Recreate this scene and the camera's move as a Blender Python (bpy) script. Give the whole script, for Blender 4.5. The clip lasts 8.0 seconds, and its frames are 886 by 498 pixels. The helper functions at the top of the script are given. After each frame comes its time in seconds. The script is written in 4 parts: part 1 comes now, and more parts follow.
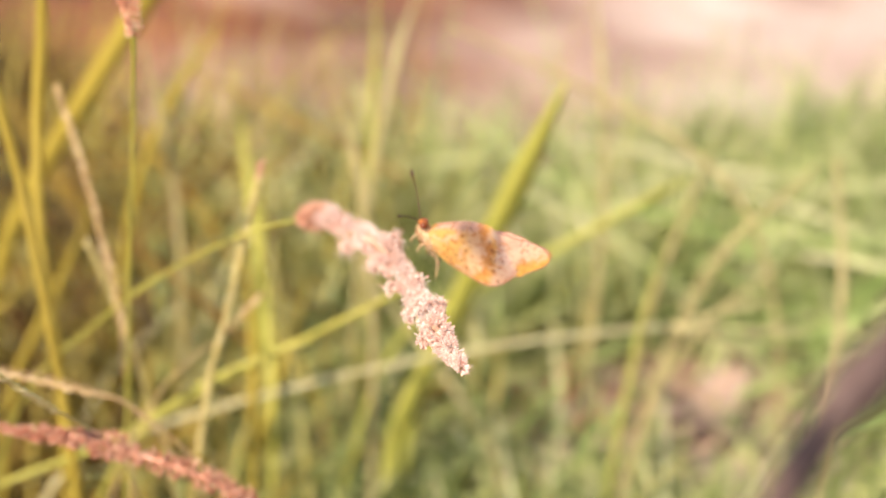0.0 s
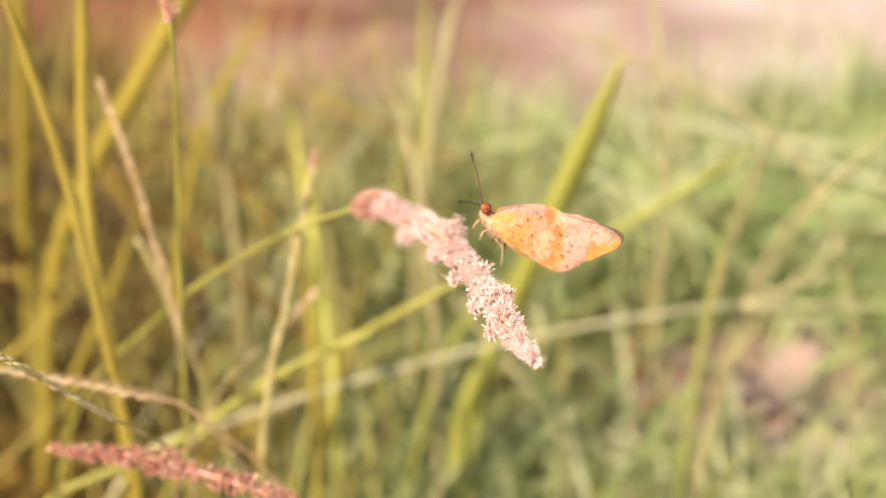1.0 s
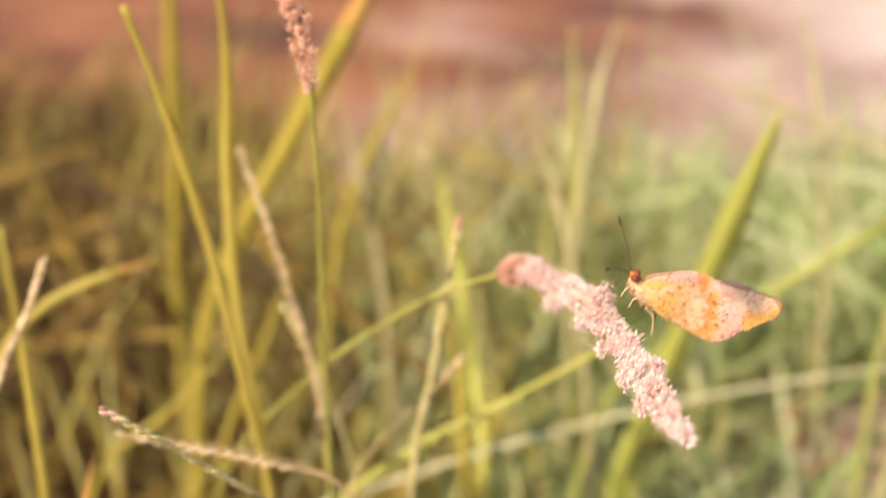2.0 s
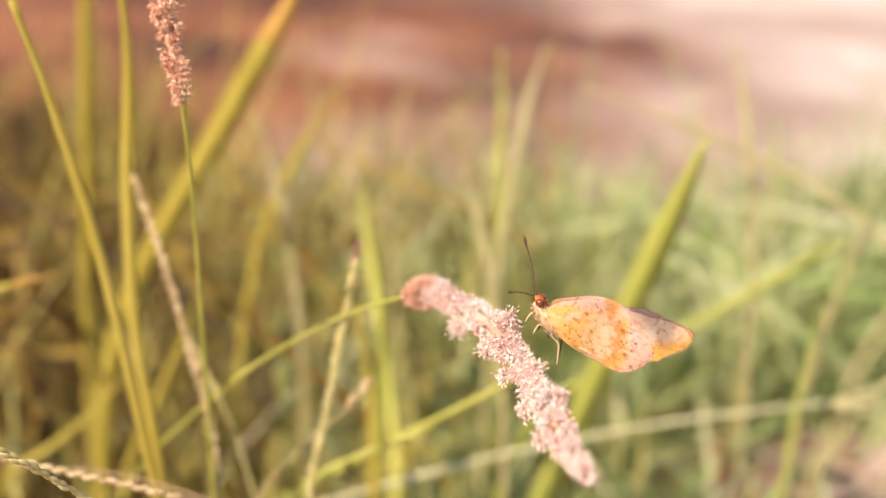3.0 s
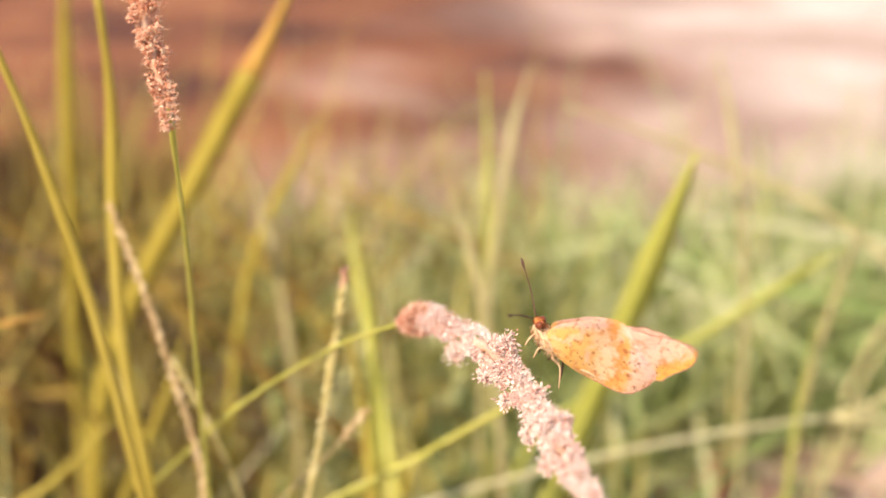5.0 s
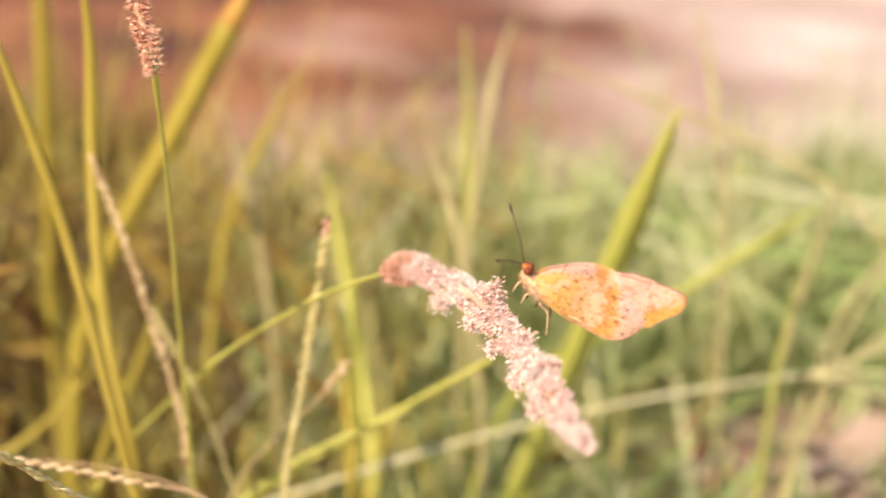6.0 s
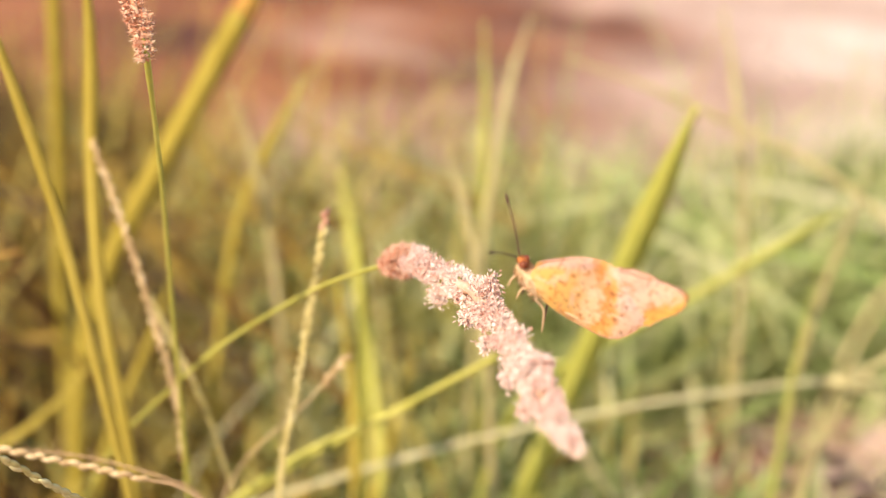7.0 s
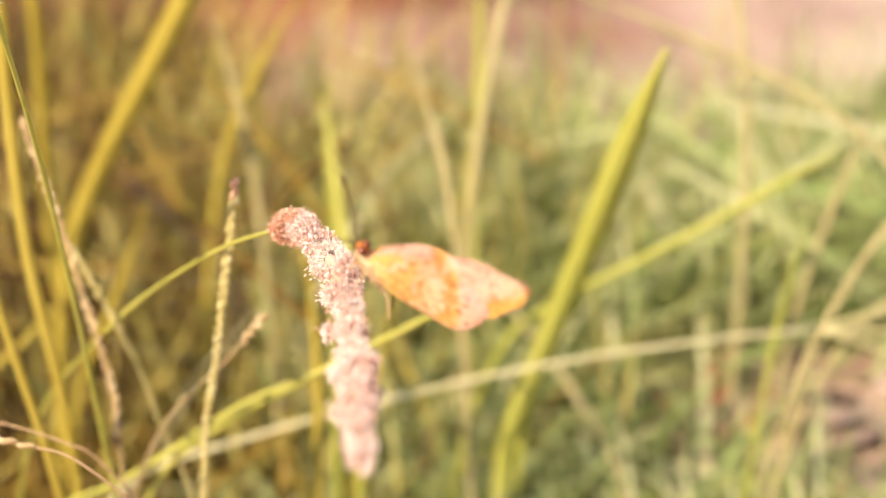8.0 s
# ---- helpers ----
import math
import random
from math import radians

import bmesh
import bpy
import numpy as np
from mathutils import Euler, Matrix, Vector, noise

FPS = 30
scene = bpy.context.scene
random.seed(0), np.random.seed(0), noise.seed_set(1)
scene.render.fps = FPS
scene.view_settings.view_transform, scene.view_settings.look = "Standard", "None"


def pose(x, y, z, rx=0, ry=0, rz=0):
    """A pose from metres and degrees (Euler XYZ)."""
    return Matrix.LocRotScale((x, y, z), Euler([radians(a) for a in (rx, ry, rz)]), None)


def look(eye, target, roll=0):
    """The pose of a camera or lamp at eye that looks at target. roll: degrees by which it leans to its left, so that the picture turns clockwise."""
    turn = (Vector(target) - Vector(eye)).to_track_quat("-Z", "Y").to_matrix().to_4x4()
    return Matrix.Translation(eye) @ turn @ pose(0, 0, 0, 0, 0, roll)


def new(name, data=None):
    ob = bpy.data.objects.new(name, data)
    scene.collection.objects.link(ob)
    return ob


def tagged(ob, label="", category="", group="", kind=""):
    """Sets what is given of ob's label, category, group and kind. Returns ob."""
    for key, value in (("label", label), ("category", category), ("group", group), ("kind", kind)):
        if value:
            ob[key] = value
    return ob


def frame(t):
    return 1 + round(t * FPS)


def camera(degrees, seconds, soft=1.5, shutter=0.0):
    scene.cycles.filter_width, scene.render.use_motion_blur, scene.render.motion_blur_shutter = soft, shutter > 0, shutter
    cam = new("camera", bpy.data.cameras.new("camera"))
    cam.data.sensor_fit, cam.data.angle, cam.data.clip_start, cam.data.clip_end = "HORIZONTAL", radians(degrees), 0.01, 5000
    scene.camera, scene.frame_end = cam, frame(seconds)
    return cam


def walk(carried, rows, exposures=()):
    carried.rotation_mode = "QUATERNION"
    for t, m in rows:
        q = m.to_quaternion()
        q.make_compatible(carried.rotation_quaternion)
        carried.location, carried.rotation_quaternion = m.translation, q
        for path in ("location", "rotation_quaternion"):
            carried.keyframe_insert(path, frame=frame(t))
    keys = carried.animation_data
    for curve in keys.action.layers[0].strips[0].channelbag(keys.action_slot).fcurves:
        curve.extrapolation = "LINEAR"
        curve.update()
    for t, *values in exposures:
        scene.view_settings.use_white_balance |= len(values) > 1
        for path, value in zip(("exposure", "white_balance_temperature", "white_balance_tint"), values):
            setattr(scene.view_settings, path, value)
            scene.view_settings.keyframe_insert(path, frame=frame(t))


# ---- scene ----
cam = camera(33.85, 8.0, soft=1.0, shutter=0.4)
cam.data.dof.use_dof = True
cam.data.dof.focus_distance = 0.307
cam.data.dof.aperture_fstop = 9.0

PATH = [
    (0, (0.02409, -0.01530, 0.47068), (-0.04067, 0.90377, 0.08195), 5.48),
    (0.3, (0.01932, -0.00974, 0.47100), (-0.04451, 0.90665, 0.07585), 4.09),
    (0.5, (0.01615, -0.00604, 0.47122), (-0.06060, 0.91187, 0.08191), 4.16),
    (0.8, (0.01877, -0.00184, 0.46700), (-0.08479, 0.91238, 0.07523), 3.42),
    (1, (0.02051, 0.00096, 0.46419), (-0.08025, 0.91146, 0.06315), 2.35),
    (1.2, (0.01851, 0.00406, 0.46295), (-0.08693, 0.91793, 0.07088), 2.47),
    (1.5, (0.01550, 0.00871, 0.46108), (-0.11915, 0.91934, 0.07042), 0.82),
    (1.8, (0.01868, 0.01238, 0.46161), (-0.18555, 0.90982, 0.07061), -0.14),
    (2, (0.02081, 0.01483, 0.46197), (-0.18771, 0.92084, 0.09365), -0.58),
    (2.2, (0.02228, 0.02027, 0.45832), (-0.16263, 0.93460, 0.09803), 0.21),
    (3.3, (0.02725, 0.03960, 0.45137), (-0.14096, 0.96142, 0.10214), 2.00),
    (3.5, (0.02849, 0.04443, 0.44963), (-0.15009, 0.96345, 0.09820), -1.28),
    (4, (0.02695, 0.04750, 0.45120), (-0.13596, 0.96682, 0.09299), -0.50),
    (4.5, (0.02690, 0.04152, 0.45404), (-0.12610, 0.97148, 0.11972), -1.68),
    (4.7, (0.02551, 0.04047, 0.45294), (-0.13186, 0.97056, 0.12103), -0.65),
    (5.8, (0.01784, 0.03469, 0.44690), (-0.13921, 0.95964, 0.10076), 0.82),
    (6, (0.01974, 0.03978, 0.44622), (-0.12088, 0.96354, 0.09000), 0.83),
    (6.5, (0.02482, 0.04508, 0.44561), (-0.10683, 0.96882, 0.08592), 2.23),
    (7, (0.02455, 0.05077, 0.44092), (-0.13360, 0.97125, 0.08356), 1.63),
    (7.2, (0.02720, 0.05823, 0.43987), (-0.12531, 0.97501, 0.07074), 1.88),
    (7.5, (0.03966, 0.06910, 0.43960), (-0.12562, 0.97264, 0.04427), 1.79),
    (7.7, (0.05806, 0.07967, 0.43909), (-0.13950, 0.97344, 0.03641), 1.72),
    (7.8, (0.05957, 0.08017, 0.44205), (-0.13337, 0.97362, 0.03643), 2.71),
    (8, (0.06258, 0.08118, 0.44797), (-0.14064, 0.96731, 0.03147), 1.17),
]
walk(cam, [(t, look(eye, target, roll)) for t, eye, target, roll in PATH], exposures=[(0, 0.57, 6600, 10), (1, 0.57, 6500, 10), (2, 0.54, 6450, 10), (3.5, 0.52, 6450, 10), (4.5, 0.57, 6500, 10), (6.5, 0.58, 6650, 10), (7.2, 0.60, 6850, 10), (7.6, 0.64, 6950, 10), (8, 0.70, 6950, 10)])

# ---- daylight ----
SUN_FROM = Vector((-0.35, -0.62, 0.70)).normalized()
world = bpy.data.worlds.new("sky")
scene.world = world
world.use_nodes = True
wn = world.node_tree.nodes
sky = wn.new("ShaderNodeTexSky")
sky.sky_type, sky.sun_disc = "NISHITA", False
sky.sun_elevation = math.asin(SUN_FROM.z)
sky.sun_rotation = math.atan2(SUN_FROM.x, SUN_FROM.y)
world.node_tree.links.new(sky.outputs[0], wn["Background"].inputs[0])
wn["Background"].inputs[1].default_value = 0.13
sun_data = bpy.data.lights.new("sun", "SUN")
sun_data.energy, sun_data.angle, sun_data.color = 4.6, radians(0.6), (1.0, 0.845, 0.67)
sun = new("sun", sun_data)
sun.matrix_world = look(SUN_FROM * 5, (0, 0, 0))

# ---- materials ----


def ramp_stops(ramp, stops):
    while len(ramp.elements) < len(stops):
        ramp.elements.new(0.5)
    for e, (p, c) in zip(ramp.elements, stops):
        e.position, e.color = p, (*c, 1)


def surface(name, stops, scale=300.0, rough=0.6, glow=0.0, island=0.0, bump=0.15, stretch=(1, 1, 1), per_object=0.0, spread=0.5):
    """A rough, mottled surface: noise at two sizes picks the colour; glow: share of light let through; island: how much
    single pieces differ."""
    m = bpy.data.materials.new(name)
    m.use_nodes = True
    nt = m.node_tree
    n, link = nt.nodes, nt.links.new
    bsdf, out = n["Principled BSDF"], n["Material Output"]
    at = n.new("ShaderNodeTexCoord")
    mp = n.new("ShaderNodeMapping")
    mp.inputs["Scale"].default_value = stretch
    link(at.outputs["Object"], mp.inputs[0])
    fine, big = n.new("ShaderNodeTexNoise"), n.new("ShaderNodeTexNoise")
    fine.inputs["Scale"].default_value, fine.inputs["Detail"].default_value = scale, 6
    big.inputs["Scale"].default_value, big.inputs["Detail"].default_value = scale / 9, 3
    link(mp.outputs[0], fine.inputs[0])
    link(mp.outputs[0], big.inputs[0])
    mix = n.new("ShaderNodeMix")
    mix.inputs[0].default_value = 0.5
    link(fine.outputs[0], mix.inputs[2])
    link(big.outputs[0], mix.inputs[3])
    value = mix.outputs[0]

    def add_random(socket, amount, value):
        ma = n.new("ShaderNodeMath")
        ma.operation = "MULTIPLY_ADD"
        ma.inputs[1].default_value = amount
        link(socket, ma.inputs[0])
        sub = n.new("ShaderNodeMath")
        sub.operation = "SUBTRACT"
        sub.inputs[1].default_value = amount / 2
        link(value, sub.inputs[0])
        link(sub.outputs[0], ma.inputs[2])
        return ma.outputs[0]

    if island:
        value = add_random(n.new("ShaderNodeNewGeometry").outputs["Random Per Island"], island, value)
    if per_object:
        value = add_random(n.new("ShaderNodeObjectInfo").outputs["Random"], per_object, value)
    cr = n.new("ShaderNodeValToRGB")
    k = len(stops) - 1
    ramp_stops(cr.color_ramp, [(0.5 - spread / 2 + spread * i / max(k, 1), c) for i, c in enumerate(stops)])
    link(value, cr.inputs[0])
    link(cr.outputs[0], bsdf.inputs["Base Color"])
    bsdf.inputs["Roughness"].default_value = rough
    bsdf.inputs["Specular IOR Level"].default_value = 0.3
    bp = n.new("ShaderNodeBump")
    bp.inputs["Strength"].default_value, bp.inputs["Distance"].default_value = bump, 0.0004
    link(fine.outputs[0], bp.inputs["Height"])
    link(bp.outputs[0], bsdf.inputs["Normal"])
    if glow:
        tr, ms = n.new("ShaderNodeBsdfTranslucent"), n.new("ShaderNodeMixShader")
        link(cr.outputs[0], tr.inputs[0])
        ms.inputs[0].default_value = glow
        link(bsdf.outputs[0], ms.inputs[1])
        link(tr.outputs[0], ms.inputs[2])
        link(ms.outputs[0], out.inputs[0])
    return m


YELLOW = surface("yellow_grass", [(0.335, 0.25, 0.035), (0.48, 0.37, 0.06), (0.60, 0.48, 0.11)], 400, 0.45, 0.25, stretch=(1, 1, 0.15), per_object=0.2)
LIME = surface("lime_grass", [(0.42, 0.43, 0.07), (0.58, 0.57, 0.12), (0.70, 0.66, 0.20)], 400, 0.45, 0.35, stretch=(1, 1, 0.15), per_object=0.2)
STRAW = surface("straw", [(0.36, 0.29, 0.12), (0.51, 0.43, 0.20), (0.64, 0.55, 0.31)], 500, 0.6, 0.15, stretch=(1, 1, 0.2), per_object=0.2)
PALE_STRAW = surface("bleached_straw", [(0.52, 0.46, 0.20), (0.69, 0.61, 0.32), (0.81, 0.73, 0.46)], 500, 0.6, 0.2, stretch=(1, 1, 0.2), per_object=0.2)
BROWN = surface("dry_brown_stalk", [(0.26, 0.15, 0.08), (0.42, 0.27, 0.14), (0.55, 0.40, 0.22)], 500, 0.7, stretch=(1, 1, 0.3))
ORANGE_TIP = surface("orange_dry_leaf", [(0.46, 0.20, 0.05), (0.60, 0.32, 0.08), (0.68, 0.43, 0.13)], 300, 0.6, 0.2)
RUSTY = surface("rusty_dead_leaf", [(0.28, 0.09, 0.055), (0.42, 0.16, 0.10), (0.54, 0.28, 0.18)], 120, 0.7, 0.15)
# pinkish haze low on the right, painted as leaf colour
HAZE_LEAF = surface("haze_pale_leaf", [(0.38, 0.26, 0.21), (0.50, 0.36, 0.30), (0.62, 0.48, 0.41)], 120, 0.7, 0.15)
DARK_KNOT = surface("dark_knot", [(0.12, 0.05, 0.03), (0.20, 0.09, 0.05), (0.30, 0.15, 0.08)], 900, 0.7)
CULM = surface("green_culm", [(0.32, 0.32, 0.05), (0.48, 0.45, 0.09), (0.60, 0.54, 0.15)], 600, 0.4, 0.1, stretch=(1, 1, 0.2))
SEED = surface("pale_seed", [(0.50, 0.41, 0.14), (0.66, 0.56, 0.24), (0.78, 0.69, 0.38)], 900, 0.55, 0.15, per_object=0.35)
SEED_PINK = surface("pinkish_seed", [(0.50, 0.24, 0.15), (0.68, 0.38, 0.26), (0.80, 0.56, 0.42)], 900, 0.55, 0.15, per_object=0.3)
SEED_TAN = surface("tan_seed", [(0.40, 0.26, 0.12), (0.60, 0.43, 0.22), (0.74, 0.58, 0.34)], 900, 0.6, 0.15, per_object=0.4)
PINK = surface("pale_pink_floret", [(0.76, 0.45, 0.37), (0.89, 0.67, 0.57), (0.95, 0.82, 0.74), (0.98, 0.93, 0.87)], 700, 0.7, 0.38, island=0.40)
SALMON = surface("salmon_floret", [(0.68, 0.31, 0.18), (0.84, 0.50, 0.33), (0.91, 0.66, 0.49), (0.95, 0.79, 0.64)], 700, 0.7, 0.38, island=0.40)
CORAL = surface("coral_floret", [(0.68, 0.29, 0.16), (0.83, 0.47, 0.30), (0.91, 0.62, 0.43), (0.95, 0.77, 0.58)], 700, 0.65, 0.34, island=0.45)
ROSE = surface("rose_floret", [(0.40, 0.12, 0.06), (0.60, 0.25, 0.15), (0.76, 0.40, 0.27), (0.86, 0.58, 0.42)], 700, 0.6, 0.2, island=0.6)
DARK = surface("dark_purple_leaf", [(0.06, 0.038, 0.036), (0.11, 0.07, 0.064), (0.17, 0.115, 0.10)], 300, 0.7)
# green whose darkest stop is lifted to paint in haze
MAT_GREEN = surface("meadow_grass", [(0.12, 0.15, 0.04), (0.36, 0.42, 0.13), (0.60, 0.63, 0.25), (0.76, 0.71, 0.40)], 60, 0.5, 0.35, island=0.55)
# green and straw, made paler for the white haze on the right
MAT_HAZED = surface("haze_lifted_grass", [(0.20, 0.28, 0.08), (0.38, 0.47, 0.16), (0.58, 0.60, 0.28), (0.76, 0.70, 0.44)], 60, 0.5, 0.3, island=0.5)
# dark stops paint in the shade between leaves and the dim left edge
MAT_SHADED_OLIVE = surface("dry_meadow_grass", [(0.05, 0.022, 0.008), (0.12, 0.058, 0.016), (0.22, 0.130, 0.024), (0.42, 0.270, 0.050)], 60, 0.5, 0.3, island=0.75)

MAT_AMBER = surface("amber_grass", [(0.34, 0.24, 0.05), (0.48, 0.37, 0.07), (0.58, 0.48, 0.12), (0.62, 0.56, 0.22)], 60, 0.5, 0.3, island=0.45)

MAT_GOLD = surface("golden_grass", [(0.17, 0.105, 0.03), (0.33, 0.255, 0.057), (0.47, 0.38, 0.095), (0.59, 0.48, 0.17)], 60, 0.5, 0.35, island=0.5)


def earth_material():
    """Reddish soil that turns to pale pinkish sand, with litter-coloured mottling. Light leak and grass shade are put
    into the colours.
    """
    m = bpy.data.materials.new("soil")
    m.use_nodes = True
    n, link = m.node_tree.nodes, m.node_tree.links.new
    bsdf = n["Principled BSDF"]
    at = n.new("ShaderNodeTexCoord")
    sep = n.new("ShaderNodeSeparateXYZ")
    link(at.outputs["Object"], sep.inputs[0])
    edge = n.new("ShaderNodeTexNoise")
    edge.inputs["Scale"].default_value, edge.inputs["Detail"].default_value = 1.7, 5
    link(at.outputs["Object"], edge.inputs[0])
    add = n.new("ShaderNodeMath")
    add.operation = "MULTIPLY_ADD"
    add.inputs[1].default_value = 2.2
    link(edge.outputs[0], add.inputs[0])
    link(sep.outputs[0], add.inputs[2])
    mask = n.new("ShaderNodeMapRange")
    mask.inputs["From Min"].default_value, mask.inputs["From Max"].default_value = 0.52, 1.72
    link(add.outputs[0], mask.inputs[0])
    clod, grit = n.new("ShaderNodeTexNoise"), n.new("ShaderNodeTexNoise")
    for tex in (clod, grit):
        link(at.outputs["Object"], tex.inputs[0])
    clod.inputs["Scale"].default_value, clod.inputs["Detail"].default_value = 2.6, 8
    grit.inputs["Scale"].default_value, grit.inputs["Detail"].default_value = 160.0, 4
    # red end darkened for shade in the grass, pale end lifted for the light leak
    red, pale = n.new("ShaderNodeValToRGB"), n.new("ShaderNodeValToRGB")
    ramp_stops(red.color_ramp, [(0.34, (0.09, 0.023, 0.008)), (0.48, (0.20, 0.061, 0.020)), (0.64, (0.36, 0.132, 0.048))])
    ramp_stops(pale.color_ramp, [(0.30, (0.44, 0.28, 0.21)), (0.5, (0.62, 0.45, 0.36)), (0.66, (0.76, 0.62, 0.53))])
    for c in (red, pale):
        link(clod.outputs[0], c.inputs[0])
    mix = n.new("ShaderNodeMix")
    mix.data_type = "RGBA"
    link(mask.outputs[0], mix.inputs[0])
    link(red.outputs[0], mix.inputs[6])
    link(pale.outputs[0], mix.inputs[7])
    link(mix.outputs[2], bsdf.inputs["Base Color"])
    bsdf.inputs["Roughness"].default_value = 0.9
    bp = n.new("ShaderNodeBump")
    bp.inputs["Strength"].default_value, bp.inputs["Distance"].default_value = 0.6, 0.01
    link(grit.outputs[0], bp.inputs["Height"])
    link(bp.outputs[0], bsdf.inputs["Normal"])
    return m


SOIL = earth_material()


def plain(name, colour, rough=0.5, glow=0.0):
    return surface(name, [tuple(c * 0.8 for c in colour), colour, tuple(min(1, c * 1.15) for c in colour)], 2500, rough, glow)


# ---- building blocks ----
BASE = {}


def thing(name, base, label, category, group=""):
    ob = new(name)
    ob.location = base
    ob.empty_display_size = 0.01
    BASE[ob] = Vector(base)
    return tagged(ob, label, category, group)


def part(name, bm, material, parent, label="", smooth=True):
    """Links a bmesh, drawn in world places, as one mesh under a thing or a part of it."""
    base = BASE[parent]
    for v in bm.verts:
        v.co -= base
    bmesh.ops.recalc_face_normals(bm, faces=bm.faces)
    me = bpy.data.meshes.new(name)
    bm.to_mesh(me)
    bm.free()
    for p in me.polygons:
        p.use_smooth = smooth
    me.materials.append(material)
    ob = new(name, me)
    ob.parent = parent
    BASE[ob] = base
    if label:
        ob["label"] = label
    return ob


def spline(points, per=6):
    """A smooth line through the points."""
    p = [Vector(q) for q in points]
    p = [2 * p[0] - p[1], *p, 2 * p[-1] - p[-2]]
    out = []
    for i in range(1, len(p) - 2):
        a, b, c, d = p[i - 1 : i + 3]
        for k in range(per):
            t = k / per
            out.append(0.5 * (2 * b + (c - a) * t + (2 * a - 5 * b + 4 * c - d) * t * t + (3 * b - 3 * c + d - a) * t**3))
    return out + [p[-2]]


def frames(line):
    """Tangent, side and up along a line, carried without twist."""
    out, up = [], Vector((0, 0.3, 1))
    for i, p in enumerate(line):
        t = (line[min(i + 1, len(line) - 1)] - line[max(i - 1, 0)]).normalized()
        up = up - t * up.dot(t)
        if up.length < 1e-4:
            up = t.orthogonal()
        up.normalize()
        out.append((p, t, t.cross(up), up.copy()))
    return out


def sweep(bm, line, section, size):
    """Carries a closed section, rows of (side, up), along a line; size(k) gives its two radii, k from 0 to 1."""
    rings = []
    for i, (p, t, s, u) in enumerate(frames(line)):
        a, b = size(i / max(len(line) - 1, 1))
        rings.append([bm.verts.new(p + s * x * a + u * y * b) for x, y in section])
    for r, q in zip(rings, rings[1:]):
        for i in range(len(section)):
            bm.faces.new((r[i], r[(i + 1) % len(section)], q[(i + 1) % len(section)], q[i]))
    for r in (rings[0], rings[-1]):
        bm.faces.new(r)
    return bm


ROUND = [(math.cos(a), math.sin(a)) for a in np.linspace(0, 2 * math.pi, 8, endpoint=False)]
BLADE = [(-1, 0.35), (0, -0.12), (1, 0.35), (0, 0.1)]


def tube(line, size):
    return sweep(bmesh.new(), line, ROUND, (lambda k: (size(k), size(k))) if callable(size) else (lambda k: (size, size)))


GROUND = -0.016
# the meadow's chart, half as wide again as the meadow, and where it is laid out
MEADOW = Matrix.Translation((0.0269, 0.0475, 0.4512)) @ Matrix.Rotation(radians(3.49), 4, "Z") @ Matrix.Scale(0.66, 4) @ Matrix.Translation((-0.0091, -0.0630, -0.4479))
CHART = -0.26  # the ground's height on the chart


def to_ground(points, sink=0.01, bend=0.07):
    """The points of a stem from its tip down, carried on to the ground in a curve."""
    points = [p for i, p in enumerate(points) if i < 2 or p[2] > GROUND + 0.02]
    a, b = Vector(points[-2]), Vector(points[-1])
    bend = min(bend, 0.3 * (b.z - GROUND))
    way, at, out = (b - a).normalized(), b.copy(), [tuple(p) for p in points]
    for k in range(4):
        way = way.lerp(Vector((0, 0, -1)), 0.38).normalized()
        at = at + way * bend / 2
        out.append(tuple(at))
    foot = at + Vector((way.x, way.y, 0)) * 0.06
    out.append(((at.x + foot.x) / 2 + way.x * 0.02, (at.y + foot.y) / 2, (at.z + GROUND) / 2))
    out.append((foot.x, foot.y, GROUND - sink))
    return out


def facing(line, size, turn=0.0):
    """A folded grass leaf whose broad side turns towards the path side of the meadow."""
    bm, rings = bmesh.new(), []
    for i, p in enumerate(line):
        t = (line[min(i + 1, len(line) - 1)] - line[max(i - 1, 0)]).normalized()
        s = t.cross(Vector((math.sin(turn), -math.cos(turn), 0.25))).normalized()
        u = s.cross(t)
        w = size(i / (len(line) - 1))
        rings.append([bm.verts.new(p + s * x * w + u * y * w) for x, y in BLADE])
    for r, q in zip(rings, rings[1:]):
        for i in range(4):
            bm.faces.new((r[i], r[(i + 1) % 4], q[(i + 1) % 4], q[i]))
    for r in (rings[0], rings[-1]):
        bm.faces.new(r)
    return bm


def leaf_blade(points, width, material, label, turn=0.0, name="grass_blade", tip=0.1, group="tall grass blades", dry=0):
    """One long grass leaf: points from its tip down."""
    full = to_ground(points)
    line = spline(full, 7)
    ob = thing(name, line[-1], label, "grass", group)
    size = lambda k: width / 2 * max(tip, min(1, 0.15 + 6.0 * k)) * (1 - 0.35 * k)
    n = len(line) - 1
    if dry:
        part("dry_tip", facing(line[: dry + 1], lambda k: size(k * dry / n), turn), ORANGE_TIP, ob, "orange-brown dry tip")
    part("leaf", facing(line[dry:], lambda k: size((dry + k * (n - dry)) / n), turn), material, ob)
    part("midrib", tube([p + Vector((0, -0.08 * width, 0)) for p in line], lambda k: width * (0.05 + 0.05 * k)), material, ob)
    return ob


def culm(name, points, radius, material, label, nodes=(), category="grass", group="", ground=True):
    """A thin round stem with swollen joints."""
    line = spline(to_ground(points) if ground else points, 8)
    ob = thing(name, line[-1], label, category, group)
    part("stem", tube(line, lambda k: radius * (0.7 + 0.5 * k) * (1 + 0.5 * sum(math.exp(-(((k - q) / 0.012) ** 2)) for q in nodes))), material, ob)
    return ob, line


